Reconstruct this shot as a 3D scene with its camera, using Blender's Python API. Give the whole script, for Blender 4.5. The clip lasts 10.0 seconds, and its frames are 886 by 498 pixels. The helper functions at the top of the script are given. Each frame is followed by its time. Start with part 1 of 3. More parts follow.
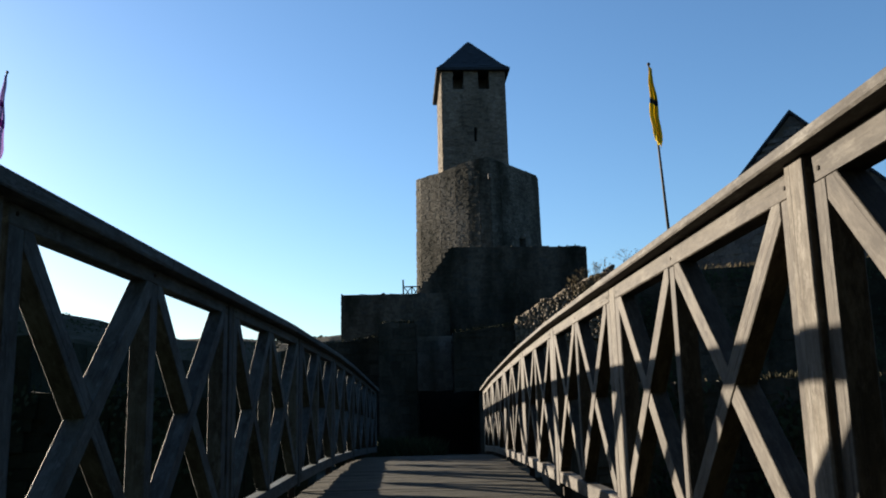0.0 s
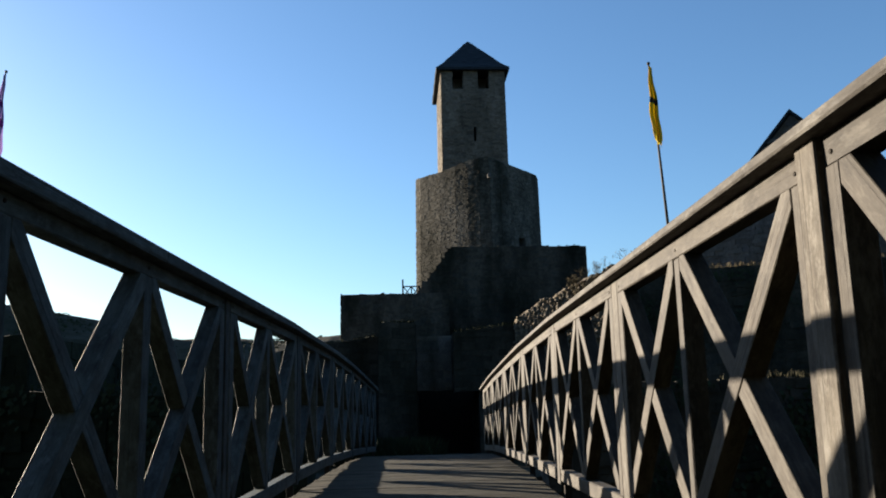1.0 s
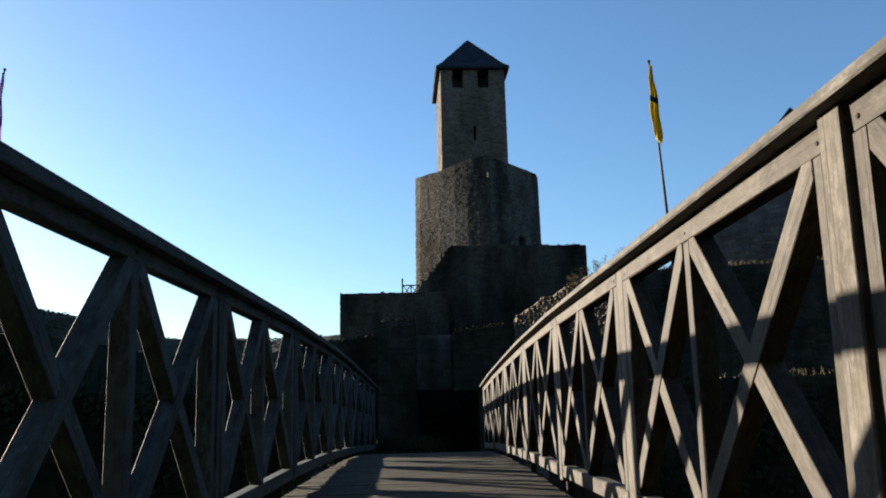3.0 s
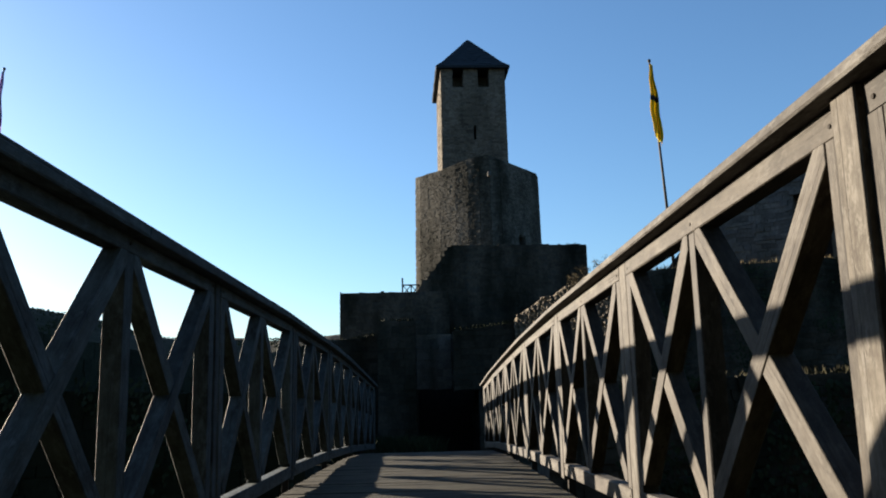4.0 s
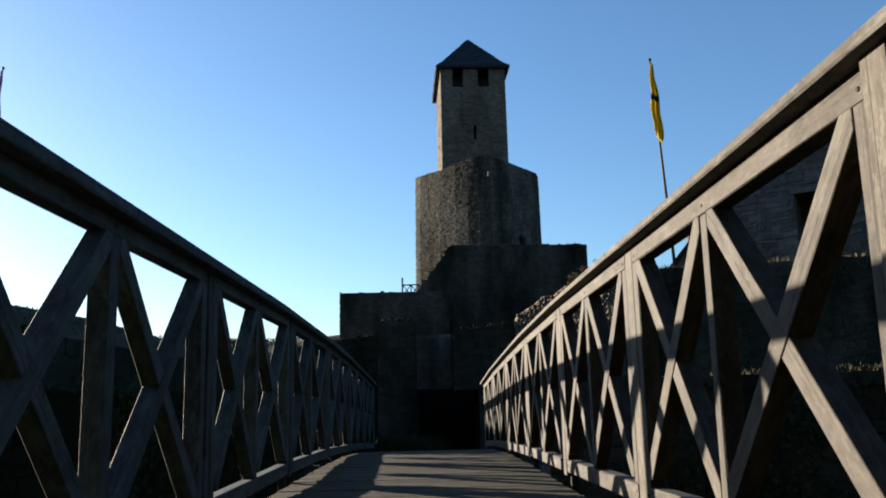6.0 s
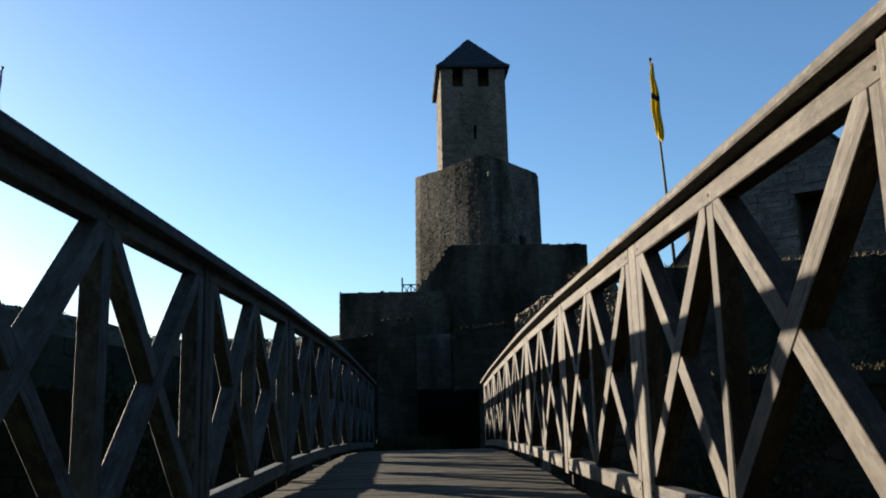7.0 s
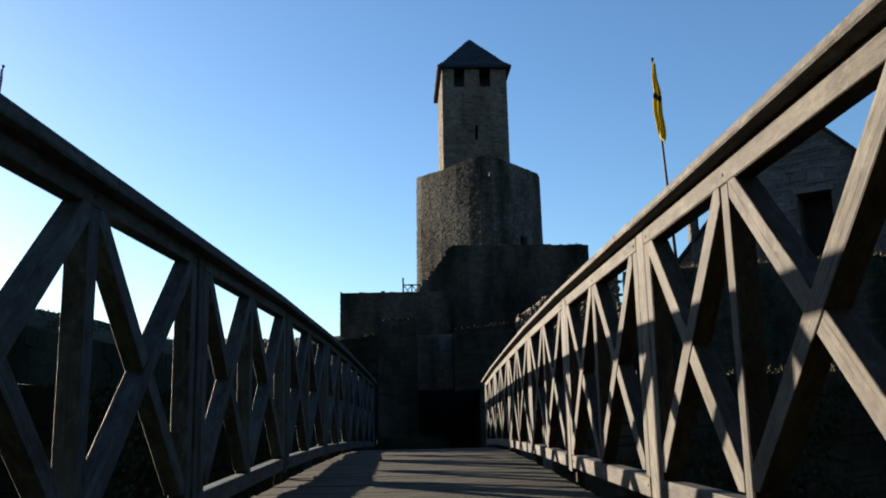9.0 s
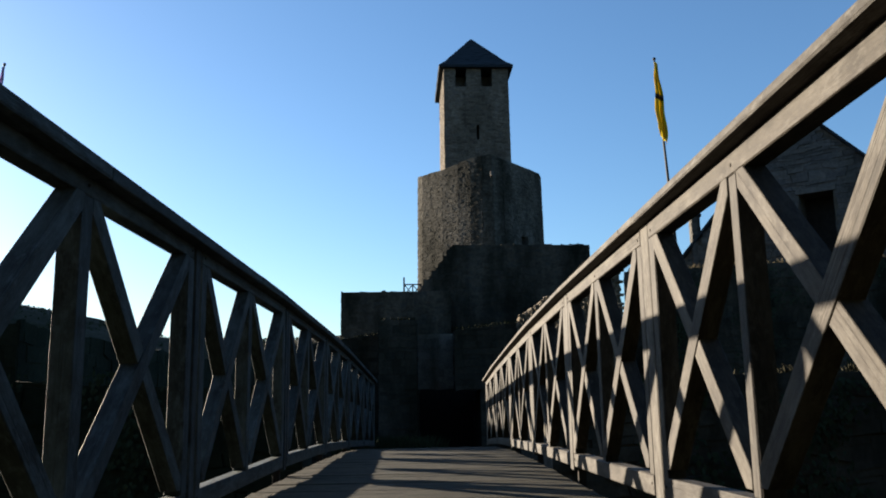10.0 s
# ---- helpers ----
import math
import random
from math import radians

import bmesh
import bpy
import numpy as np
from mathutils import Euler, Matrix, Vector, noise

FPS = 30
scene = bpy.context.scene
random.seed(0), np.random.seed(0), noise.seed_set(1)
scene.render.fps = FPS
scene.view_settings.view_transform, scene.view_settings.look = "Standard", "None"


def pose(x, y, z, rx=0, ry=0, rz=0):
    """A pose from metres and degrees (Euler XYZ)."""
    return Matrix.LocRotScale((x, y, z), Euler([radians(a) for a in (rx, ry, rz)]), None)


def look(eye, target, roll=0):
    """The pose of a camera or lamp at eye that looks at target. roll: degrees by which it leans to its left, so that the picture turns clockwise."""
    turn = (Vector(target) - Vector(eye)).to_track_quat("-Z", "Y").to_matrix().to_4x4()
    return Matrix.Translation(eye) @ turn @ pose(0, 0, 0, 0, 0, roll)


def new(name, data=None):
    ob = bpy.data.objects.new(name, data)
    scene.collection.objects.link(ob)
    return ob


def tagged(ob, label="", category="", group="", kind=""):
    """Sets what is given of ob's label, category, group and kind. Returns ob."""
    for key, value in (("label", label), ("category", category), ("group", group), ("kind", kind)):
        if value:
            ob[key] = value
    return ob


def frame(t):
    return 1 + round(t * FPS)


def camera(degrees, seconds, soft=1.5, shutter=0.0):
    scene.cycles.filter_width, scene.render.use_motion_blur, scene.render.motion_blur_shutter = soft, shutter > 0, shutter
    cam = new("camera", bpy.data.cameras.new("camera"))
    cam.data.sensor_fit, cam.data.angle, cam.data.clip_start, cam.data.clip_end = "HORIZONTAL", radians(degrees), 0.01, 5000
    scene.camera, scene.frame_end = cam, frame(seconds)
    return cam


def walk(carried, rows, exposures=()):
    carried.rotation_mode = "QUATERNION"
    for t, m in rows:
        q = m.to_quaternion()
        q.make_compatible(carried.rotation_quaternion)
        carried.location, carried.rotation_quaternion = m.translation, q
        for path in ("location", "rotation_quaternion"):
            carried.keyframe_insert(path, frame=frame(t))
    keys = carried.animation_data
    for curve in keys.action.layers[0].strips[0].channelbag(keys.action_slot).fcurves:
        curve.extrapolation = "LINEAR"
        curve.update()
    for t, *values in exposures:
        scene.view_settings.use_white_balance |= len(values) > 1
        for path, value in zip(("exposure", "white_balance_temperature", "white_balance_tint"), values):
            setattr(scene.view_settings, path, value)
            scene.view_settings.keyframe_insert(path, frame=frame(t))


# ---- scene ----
cam = camera(56.0, 10.0, soft=1.9)
PATH = [
    (0, (0.0631, -0.1518, 0.4936), (0.2456, 9.6887, 2.2630), -1.349),
    (0.5, (0.0632, -0.1217, 0.4845), (0.2496, 9.7183, 2.2560), -1.358),
    (1, (0.0626, -0.0916, 0.4758), (0.2499, 9.7484, 2.2474), -1.359),
    (1.5, (0.0639, -0.0634, 0.4685), (0.2512, 9.7773, 2.2364), -1.356),
    (2, (0.0635, -0.0343, 0.4598), (0.2515, 9.8064, 2.2282), -1.351),
    (2.5, (0.0634, -0.0033, 0.4511), (0.2543, 9.8371, 2.2200), -1.344),
    (4, (0.0638, 0.0866, 0.4260), (0.2530, 9.9270, 2.1953), -1.334),
    (4.5, (0.0644, 0.1173, 0.4178), (0.2536, 9.9572, 2.1895), -1.334),
    (5, (0.0640, 0.1470, 0.4095), (0.2528, 9.9863, 2.1852), -1.336),
    (5.5, (0.0643, 0.1767, 0.4005), (0.2537, 10.0156, 2.1782), -1.338),
    (7, (0.0642, 0.2694, 0.3752), (0.2543, 10.1076, 2.1568), -1.331),
    (7.5, (0.0632, 0.2978, 0.3671), (0.2513, 10.1348, 2.1550), -1.316),
    (8, (0.0630, 0.3285, 0.3590), (0.2497, 10.1657, 2.1463), -1.289),
    (8.5, (0.0644, 0.3558, 0.3507), (0.2433, 10.1920, 2.1443), -1.247),
    (9, (0.0636, 0.3881, 0.3427), (0.2418, 10.2241, 2.1378), -1.186),
    (9.5, (0.0652, 0.4138, 0.3347), (0.2405, 10.2496, 2.1308), -1.100),
    (10, (0.0642, 0.4443, 0.3273), (0.2302, 10.2803, 2.1232), -0.985),
]
walk(cam, [(t, look(eye, target, roll)) for t, eye, target, roll in PATH], [(0.0, 2.2, 6400, 10), (10.0, 2.2, 6400, 10)])

# ---- light ----
SUN_AHEAD = 38.3      # degrees that the sun stands ahead of the bridge's left
CROSS = 0.221         # fall of the sunlight across the bridge
sun_az = radians(SUN_AHEAD)
sun_el = math.atan(CROSS * math.cos(sun_az))
to_sun = Vector((-math.cos(sun_az) * math.cos(sun_el), math.sin(sun_az) * math.cos(sun_el), math.sin(sun_el)))
sun = new("sun", bpy.data.lights.new("sun", "SUN"))
sun.data.energy, sun.data.angle, sun.data.color = 5.0, radians(0.53), (1.0, 0.855, 0.67)
sun.matrix_world = look(to_sun * 200, (0, 0, 0))
world = bpy.data.worlds.new("sky")
scene.world = world
world.use_nodes = True
wn = world.node_tree.nodes
sky = wn.new("ShaderNodeTexSky")
sky.sky_type, sky.sun_disc = "NISHITA", False
sky.sun_elevation = sun_el
sky.sun_rotation = math.atan2(to_sun.x, to_sun.y)
sky.air_density, sky.dust_density, sky.ozone_density = 1.0, 0.6, 3.85
world.node_tree.links.new(sky.outputs[0], wn["Background"].inputs[0])
wn["Background"].inputs[1].default_value = 0.055


# ---- materials ----
def material(name, rough=0.9, spec=0.3, metal=0.0):
    m = bpy.data.materials.new(name)
    m.use_nodes = True
    b = m.node_tree.nodes["Principled BSDF"]
    b.inputs["Roughness"].default_value, b.inputs["Metallic"].default_value = rough, metal
    b.inputs["Specular IOR Level"].default_value = spec
    return m, m.node_tree.nodes, m.node_tree.links, b


def ramp(n, stops):
    r = n.new("ShaderNodeValToRGB")
    e = r.color_ramp.elements
    while len(e) < len(stops):
        e.new(0.5)
    for el, (p, c) in zip(e, stops):
        el.position, el.color = p, (*c, 1)
    return r


def mix(n, l, kind, fac, a, b):
    x = n.new("ShaderNodeMix")
    x.data_type, x.blend_type = "RGBA", kind
    if hasattr(fac, "links"):
        l.new(fac, x.inputs[0])
    else:
        x.inputs[0].default_value = fac
    for sock, v in ((x.inputs[6], a), (x.inputs[7], b)):
        if hasattr(v, "links"):
            l.new(v, sock)
        else:
            sock.default_value = (*v, 1)
    return x.outputs[2]


def noise_tex(n, l, vec, scale, detail=4, rough=0.6):
    t = n.new("ShaderNodeTexNoise")
    t.inputs["Scale"].default_value, t.inputs["Detail"].default_value, t.inputs["Roughness"].default_value = scale, detail, rough
    l.new(vec, t.inputs["Vector"])
    return t.outputs["Fac"]


def stretched(n, l, vec, s):
    mp = n.new("ShaderNodeMapping")
    mp.inputs["Scale"].default_value = s
    l.new(vec, mp.inputs["Vector"])
    return mp.outputs[0]


def bump(n, l, b, height, strength, dist):
    k = n.new("ShaderNodeBump")
    k.inputs["Strength"].default_value, k.inputs["Distance"].default_value = strength, dist
    l.new(height, k.inputs["Height"])
    l.new(k.outputs[0], b.inputs["Normal"])


def wood(name, dark, mid, pale, rough=0.75, moss=None, spec=0.18):
    """Weathered timber with its grain along the piece's own x."""
    m, n, l, b = material(name, rough, spec)
    tc, oi = n.new("ShaderNodeTexCoord"), n.new("ShaderNodeObjectInfo")
    off = n.new("ShaderNodeVectorMath")
    off.operation = "MULTIPLY_ADD"
    off.inputs[1].default_value = (1, 1, 1)
    comb = n.new("ShaderNodeCombineXYZ")
    sc = n.new("ShaderNodeMath")
    sc.operation, sc.inputs[1].default_value = "MULTIPLY", 40
    l.new(oi.outputs["Random"], sc.inputs[0])
    for i in range(3):
        l.new(sc.outputs[0], comb.inputs[i])
    l.new(tc.outputs["Object"], off.inputs[0])
    l.new(comb.outputs[0], off.inputs[2])
    v = off.outputs[0]
    grain = noise_tex(n, l, stretched(n, l, v, (6, 48, 48)), 1.6, 7, 0.72)
    blot = noise_tex(n, l, stretched(n, l, v, (6.0, 11, 11)), 1.2, 6, 0.7)
    spots = noise_tex(n, l, stretched(n, l, v, (0.5, 1, 1)), 42, 4, 0.75)
    c1 = ramp(n, [(0.08, dark), (0.48, mid), (1.0, pale)])
    l.new(grain, c1.inputs[0])
    c2 = ramp(n, [(0.33, (0.44, 0.38, 0.32)), (0.64, (1.38, 1.36, 1.33))])
    l.new(blot, c2.inputs[0])
    col = mix(n, l, "MULTIPLY", 1.0, c1.outputs[0], c2.outputs[0])
    c3 = ramp(n, [(0.53, (0, 0, 0)), (0.68, (0.75, 0.75, 0.75))])
    l.new(spots, c3.inputs[0])
    col = mix(n, l, "MIX", c3.outputs[0], col, pale)
    c4 = ramp(n, [(0.0, (0.74, 0.74, 0.76)), (1.0, (1.18, 1.15, 1.10))])
    l.new(oi.outputs["Random"], c4.inputs[0])
    col = mix(n, l, "MULTIPLY", 1.0, col, c4.outputs[0])
    if moss:
        c5 = ramp(n, [(0.5, (0, 0, 0)), (0.7, (1, 1, 1))])
        l.new(noise_tex(n, l, v, 5, 5, 0.7), c5.inputs[0])
        col = mix(n, l, "MIX", c5.outputs[0], col, moss)
    crack = noise_tex(n, l, stretched(n, l, v, (1.2, 85, 85)), 1.0, 2, 0.5)
    c6 = ramp(n, [(0.30, (0.35, 0.33, 0.31)), (0.40, (1, 1, 1))])
    l.new(crack, c6.inputs[0])
    col = mix(n, l, "MULTIPLY", 0.5, col, c6.outputs[0])
    worn = noise_tex(n, l, stretched(n, l, v, (3.2, 11, 11)), 1.0, 6, 0.8)
    c7 = ramp(n, [(0.53, (0, 0, 0)), (0.68, (0.8, 0.8, 0.8))])
    l.new(worn, c7.inputs[0])
    col = mix(n, l, "MIX", c7.outputs[0], col, tuple(min(1, c * 1.2) for c in pale))
    l.new(col, b.inputs["Base Color"])
    h = n.new("ShaderNodeMath")
    h.operation = "ADD"
    l.new(grain, h.inputs[0])
    l.new(c6.outputs[0], h.inputs[1])
    bump(n, l, b, h.outputs[0], 0.6, 0.004)
    return m


def cloth(name, a, b2):
    m = plain(name, a, b2, 5.0, 0.9, 0.1, bmp=0.2)
    n, l = m.node_tree.nodes, m.node_tree.links
    tr, mx = n.new("ShaderNodeBsdfTranslucent"), n.new("ShaderNodeMixShader")
    tr.inputs["Color"].default_value = (*b2, 1)
    mx.inputs[0].default_value = 0.45
    out = n["Material Output"]
    l.new(n["Principled BSDF"].outputs[0], mx.inputs[1])
    l.new(tr.outputs[0], mx.inputs[2])
    l.new(mx.outputs[0], out.inputs["Surface"])
    return m


def stone(name, tones, stain=(0.25, 0.26, 0.22), scale=1.0, island=True):
    """Rubble stone: a tone for each stone, grain, and wide dark weather stains running down."""
    m, n, l, b = material(name, 0.95, 0.15)
    tc, geo = n.new("ShaderNodeTexCoord"), n.new("ShaderNodeNewGeometry")
    v = tc.outputs["Object"]
    k = len(tones) - 1
    c1 = ramp(n, [(i / k, t) for i, t in enumerate(tones)])
    if island:
        l.new(geo.outputs["Random Per Island"], c1.inputs[0])
    else:
        oi = n.new("ShaderNodeObjectInfo")
        l.new(oi.outputs["Random"], c1.inputs[0])
    fine = noise_tex(n, l, v, 9 * scale, 6, 0.7)
    c2 = ramp(n, [(0.3, (0.6, 0.6, 0.6)), (0.7, (1.25, 1.25, 1.25))])
    l.new(fine, c2.inputs[0])
    col = mix(n, l, "MULTIPLY", 1.0, c1.outputs[0], c2.outputs[0])
    wide = noise_tex(n, l, stretched(n, l, v, (0.55, 0.55, 0.16)), 1.0 * scale, 5, 0.6)
    c3 = ramp(n, [(0.40, (1, 1, 1)), (0.62, stain)])
    l.new(wide, c3.inputs[0])
    col = mix(n, l, "MULTIPLY", 1.0, col, c3.outputs[0])
    l.new(col, b.inputs["Base Color"])
    bump(n, l, b, fine, 0.6, 0.03)
    return m


def plain(name, a, b2, scale=6.0, rough=0.8, spec=0.3, metal=0.0, bmp=0.3, dist=0.01):
    m, n, l, b = material(name, rough, spec, metal)
    tc = n.new("ShaderNodeTexCoord")
    f = noise_tex(n, l, tc.outputs["Object"], scale, 5, 0.65)
    c = ramp(n, [(0.3, a), (0.7, b2)])
    l.new(f, c.inputs[0])
    l.new(c.outputs[0], b.inputs["Base Color"])
    bump(n, l, b, f, bmp, dist)
    return m


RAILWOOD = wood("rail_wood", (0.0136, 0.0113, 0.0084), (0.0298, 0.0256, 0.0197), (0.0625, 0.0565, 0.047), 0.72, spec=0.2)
# Left railing's copy of the rail wood, blue skylight in shade put into its colour.
SKYSHADEWOOD = wood("skylit_shade_wood", (0.0170, 0.0230, 0.0240), (0.0345, 0.0460, 0.0490), (0.068, 0.086, 0.094), 0.72, spec=0.2)
POSTWOOD = wood("post_wood", (0.022, 0.0196, 0.0157), (0.046, 0.0420, 0.0350), (0.095, 0.089, 0.078), 0.75)
DECKWOOD = wood("deck_wood", (0.0104, 0.0092, 0.0060), (0.0272, 0.0246, 0.0160), (0.062, 0.057, 0.039), 0.85, (0.014, 0.0165, 0.0075), spec=0.16)
TOWERSTONE = stone("keep_stone", [(0.092, 0.076, 0.060), (0.130, 0.108, 0.084), (0.162, 0.138, 0.108), (0.114, 0.100, 0.086)], (0.6, 0.6, 0.58))
OLDSTONE = stone("old_stone", [(0.066, 0.060, 0.047), (0.086, 0.078, 0.063), (0.122, 0.112, 0.093), (0.076, 0.071, 0.060)])
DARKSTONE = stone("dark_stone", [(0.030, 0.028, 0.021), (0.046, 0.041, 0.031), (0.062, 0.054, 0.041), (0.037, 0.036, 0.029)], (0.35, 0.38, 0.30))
# Weather-stained stone whose tones are also lowered to stand for shade.
STAINEDSHADESTONE = stone("stained_shade_stone", [(0.052, 0.047, 0.036), (0.066, 0.058, 0.044), (0.082, 0.072, 0.056), (0.058, 0.056, 0.048)], (0.20, 0.24, 0.20), 0.9)
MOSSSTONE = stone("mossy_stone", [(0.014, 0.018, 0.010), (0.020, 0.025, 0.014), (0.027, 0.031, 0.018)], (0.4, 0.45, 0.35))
GREYSTONE = stone("grey_stone", [(0.075, 0.069, 0.065), (0.109, 0.102, 0.095), (0.134, 0.124, 0.114), (0.088, 0.084, 0.083)], (0.6, 0.62, 0.6))
RUBBLE = stone("rubble_stone", [(0.105, 0.084, 0.060), (0.150, 0.124, 0.092), (0.190, 0.160, 0.125), (0.125, 0.108, 0.090)], (0.7, 0.68, 0.6), 1.6, island=False)
EARTH = plain("rubble_fill", (0.060, 0.050, 0.036), (0.125, 0.103, 0.076), 9.0, 0.98, 0.1, bmp=0.9, dist=0.05)
MORTAR = plain("mortar", (0.060, 0.052, 0.040), (0.095, 0.083, 0.066), 3.0, 0.95, 0.1)
SLATE = plain("roof_slate", (0.012, 0.017, 0.022), (0.022, 0.029, 0.036), 5.0, 0.85, 0.15)
# Dark timber under the deck; also fills openings where only shade is known.
VOID = plain("dark_timber_and_shade", (0.02, 0.018, 0.016), (0.035, 0.03, 0.026), 4.0, 0.9, 0.1)
GROUND = plain("moat_ground", (0.014, 0.016, 0.009), (0.036, 0.032, 0.019), 0.8, 0.98, 0.1, bmp=0.8, dist=0.12)
LEAVES = plain("far_leaves", (0.014, 0.021, 0.009), (0.033, 0.041, 0.018), 0.6, 0.95, 0.1)
# Green with the shade between trees put into its colour; also on wall grass.
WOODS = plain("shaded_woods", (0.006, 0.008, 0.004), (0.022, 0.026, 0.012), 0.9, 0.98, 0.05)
# Darker copy of the dry grass, for a bank the sun hardly reaches.
DIMGRASS = plain("shade_dimmed_grass", (0.022, 0.021, 0.011), (0.048, 0.042, 0.023), 8.0, 0.9, 0.1)
IVY = plain("ivy_leaves", (0.010, 0.016, 0.008), (0.034, 0.044, 0.022), 3.0, 0.9, 0.08)
DRY = plain("dry_grass", (0.070, 0.054, 0.029), (0.130, 0.105, 0.060), 8.0, 0.9, 0.1)
IRON = plain("rusted_iron", (0.05, 0.04, 0.035), (0.12, 0.10, 0.09), 40.0, 0.5, 0.5, 0.7, 0.2, 0.002)
POLE = plain("pole_paint", (0.016, 0.014, 0.012), (0.03, 0.026, 0.022), 6.0, 0.7, 0.2)
YELLOW = cloth("yellow_fabric", (0.46, 0.35, 0.012), (0.58, 0.45, 0.025))
BLACKCLOTH = plain("black_cloth", (0.02, 0.018, 0.015), (0.035, 0.03, 0.025), 5.0, 0.9, 0.1)
PURPLE = cloth("purple_fabric", (0.17, 0.04, 0.20), (0.25, 0.07, 0.29))
LILAC = cloth("lilac_fabric", (0.36, 0.27, 0.46), (0.48, 0.38, 0.60))
PALESTONE = stone("pale_stone", [(0.130, 0.116, 0.094), (0.165, 0.146, 0.118), (0.200, 0.176, 0.142)], (0.45, 0.46, 0.42), 1.6)


# ---- builders ----
def part(name, bm, mat, parent=None, label="", smooth=False):
    me = bpy.data.meshes.new(name)
    bm.to_mesh(me)
    bm.free()
    me.materials.append(mat)
    if smooth:
        for p in me.polygons:
            p.use_smooth = True
    ob = new(name, me)
    ob.parent = parent
    if label:
        ob["label"] = label
    return ob


def mesh_part(name, verts, faces, mat, parent=None, label=""):
    me = bpy.data.meshes.new(name)
    me.from_pydata(verts, [], faces)
    me.materials.append(mat)
    ob = new(name, me)
    ob.parent = parent
    if label:
        ob["label"] = label
    return ob


def thing(name, label, category, group="", kind="", at=(0, 0, 0)):
    ob = new(name)
    ob.location = at
    ob.empty_display_size = 0.2
    return tagged(ob, label, category, group, kind)


def box(bm, lo, hi, bevel=0.0, m=None):
    r = bmesh.ops.create_cube(bm, size=1.0)
    vs = r["verts"]
    c = [(a + b) / 2 for a, b in zip(lo, hi)]
    s = [b - a for a, b in zip(lo, hi)]
    for v in vs:
        v.co = Vector((c[0] + v.co.x * s[0], c[1] + v.co.y * s[1], c[2] + v.co.z * s[2]))
        if m:
            v.co = m @ v.co
    if bevel:
        es = list({e for v in vs for e in v.link_edges})
        bmesh.ops.bevel(bm, geom=es, offset=bevel, segments=1, affect="EDGES")


CACHE = {}


def timber_mesh(name, length, w, d, mat):
    """A squared timber along x with eased, slightly uneven edges."""
    key = (name, round(length, 2), w, d, mat.name)
    if key not in CACHE:
        rng = random.Random(len(CACHE))
        bm = bmesh.new()
        box(bm, (-0.5 * key[1], -w / 2, -d / 2), (0.5 * key[1], w / 2, d / 2), 0.0035)
        for v in bm.verts:
            v.co.y += rng.uniform(-0.0016, 0.0016)
            v.co.z += rng.uniform(-0.0016, 0.0016)
        me = bpy.data.meshes.new(name)
        bm.to_mesh(me)
        bm.free()
        CACHE[key] = me
    return CACHE[key]


def timber(name, a, b, w, d, mat, parent, side=Vector((1, 0, 0)), label=""):
    """A timber from a to b: w across, d deep along the direction side."""
    a, b = Vector(a), Vector(b)
    x = (b - a).normalized()
    z = (side - x * side.dot(x)).normalized()
    y = z.cross(x)
    me = timber_mesh(name, (b - a).length, w, d, mat)
    if not me.materials:
        me.materials.append(mat)
    ob = new(name, me)
    m = Matrix((x, y, z)).transposed().to_4x4()
    m.translation = (a + b) / 2
    base = parent
    inv = Matrix.Identity(4)
    while base:
        inv = base.matrix_basis.inverted() @ inv if base.parent is None else inv
        base = base.parent
    ob.parent = parent
    ob.matrix_basis = inv @ m
    if label:
        ob["label"] = label
    return ob


def brace(a, c, b, d, y0, y1, x, w, deep, mat, parent, plane):
    """A brace from the corner (a, c) to the corner (b, d) of a panel, its ends cut to fit between y0 and y1 and the rails.
    plane(y, z): the place in the railing; w across, deep through, x the middle of its thickness."""
    u = Vector((b - a, d - c)).normalized()
    v = Vector((-u.y, u.x)) * w / 2
    e = u * 0.2
    poly = [Vector((a, c)) - e - v, Vector((b, d)) + e - v, Vector((b, d)) + e + v, Vector((a, c)) - e + v]
    lo, hi = min(c, d), max(c, d)
    for axis_i, lim, keep_low in ((0, y0, False), (0, y1, True), (1, lo, False), (1, hi, True)):
        out = []
        for p0, p1 in zip(poly, poly[1:] + poly[:1]):
            in0, in1 = ((q[axis_i] <= lim) == keep_low for q in (p0, p1))
            if in0:
                out.append(p0)
            if in0 != in1:
                out.append(p0.lerp(p1, (lim - p0[axis_i]) / (p1[axis_i] - p0[axis_i])))
        poly = out
    mid = (plane(a, c, x) + plane(b, d, x)) / 2
    ax = (plane(b, d, x) - plane(a, c, x)).normalized()
    side = Vector((1, 0, 0))
    m = Matrix((ax, side.cross(ax), side)).transposed().to_4x4()
    m.translation = mid
    inv = m.inverted()
    bm = bmesh.new()
    rings = []
    for dx in (-deep / 2, deep / 2):
        rings.append([bm.verts.new(inv @ (plane(q.x, q.y, x) + Vector((dx, 0, 0)))) for q in poly])
    bm.faces.new(rings[0]), bm.faces.new(rings[1][::-1])
    k = len(poly)
    for i in range(k):
        bm.faces.new((rings[0][i], rings[1][i], rings[1][(i + 1) % k], rings[0][(i + 1) % k]))
    bmesh.ops.recalc_face_normals(bm, faces=bm.faces)
    bmesh.ops.bevel(bm, geom=list(bm.edges), offset=0.0018, segments=1, affect="EDGES")
    ob = part("brace", bm, mat, parent)
    ob.matrix_basis = parent.matrix_basis.inverted() @ m
    return ob


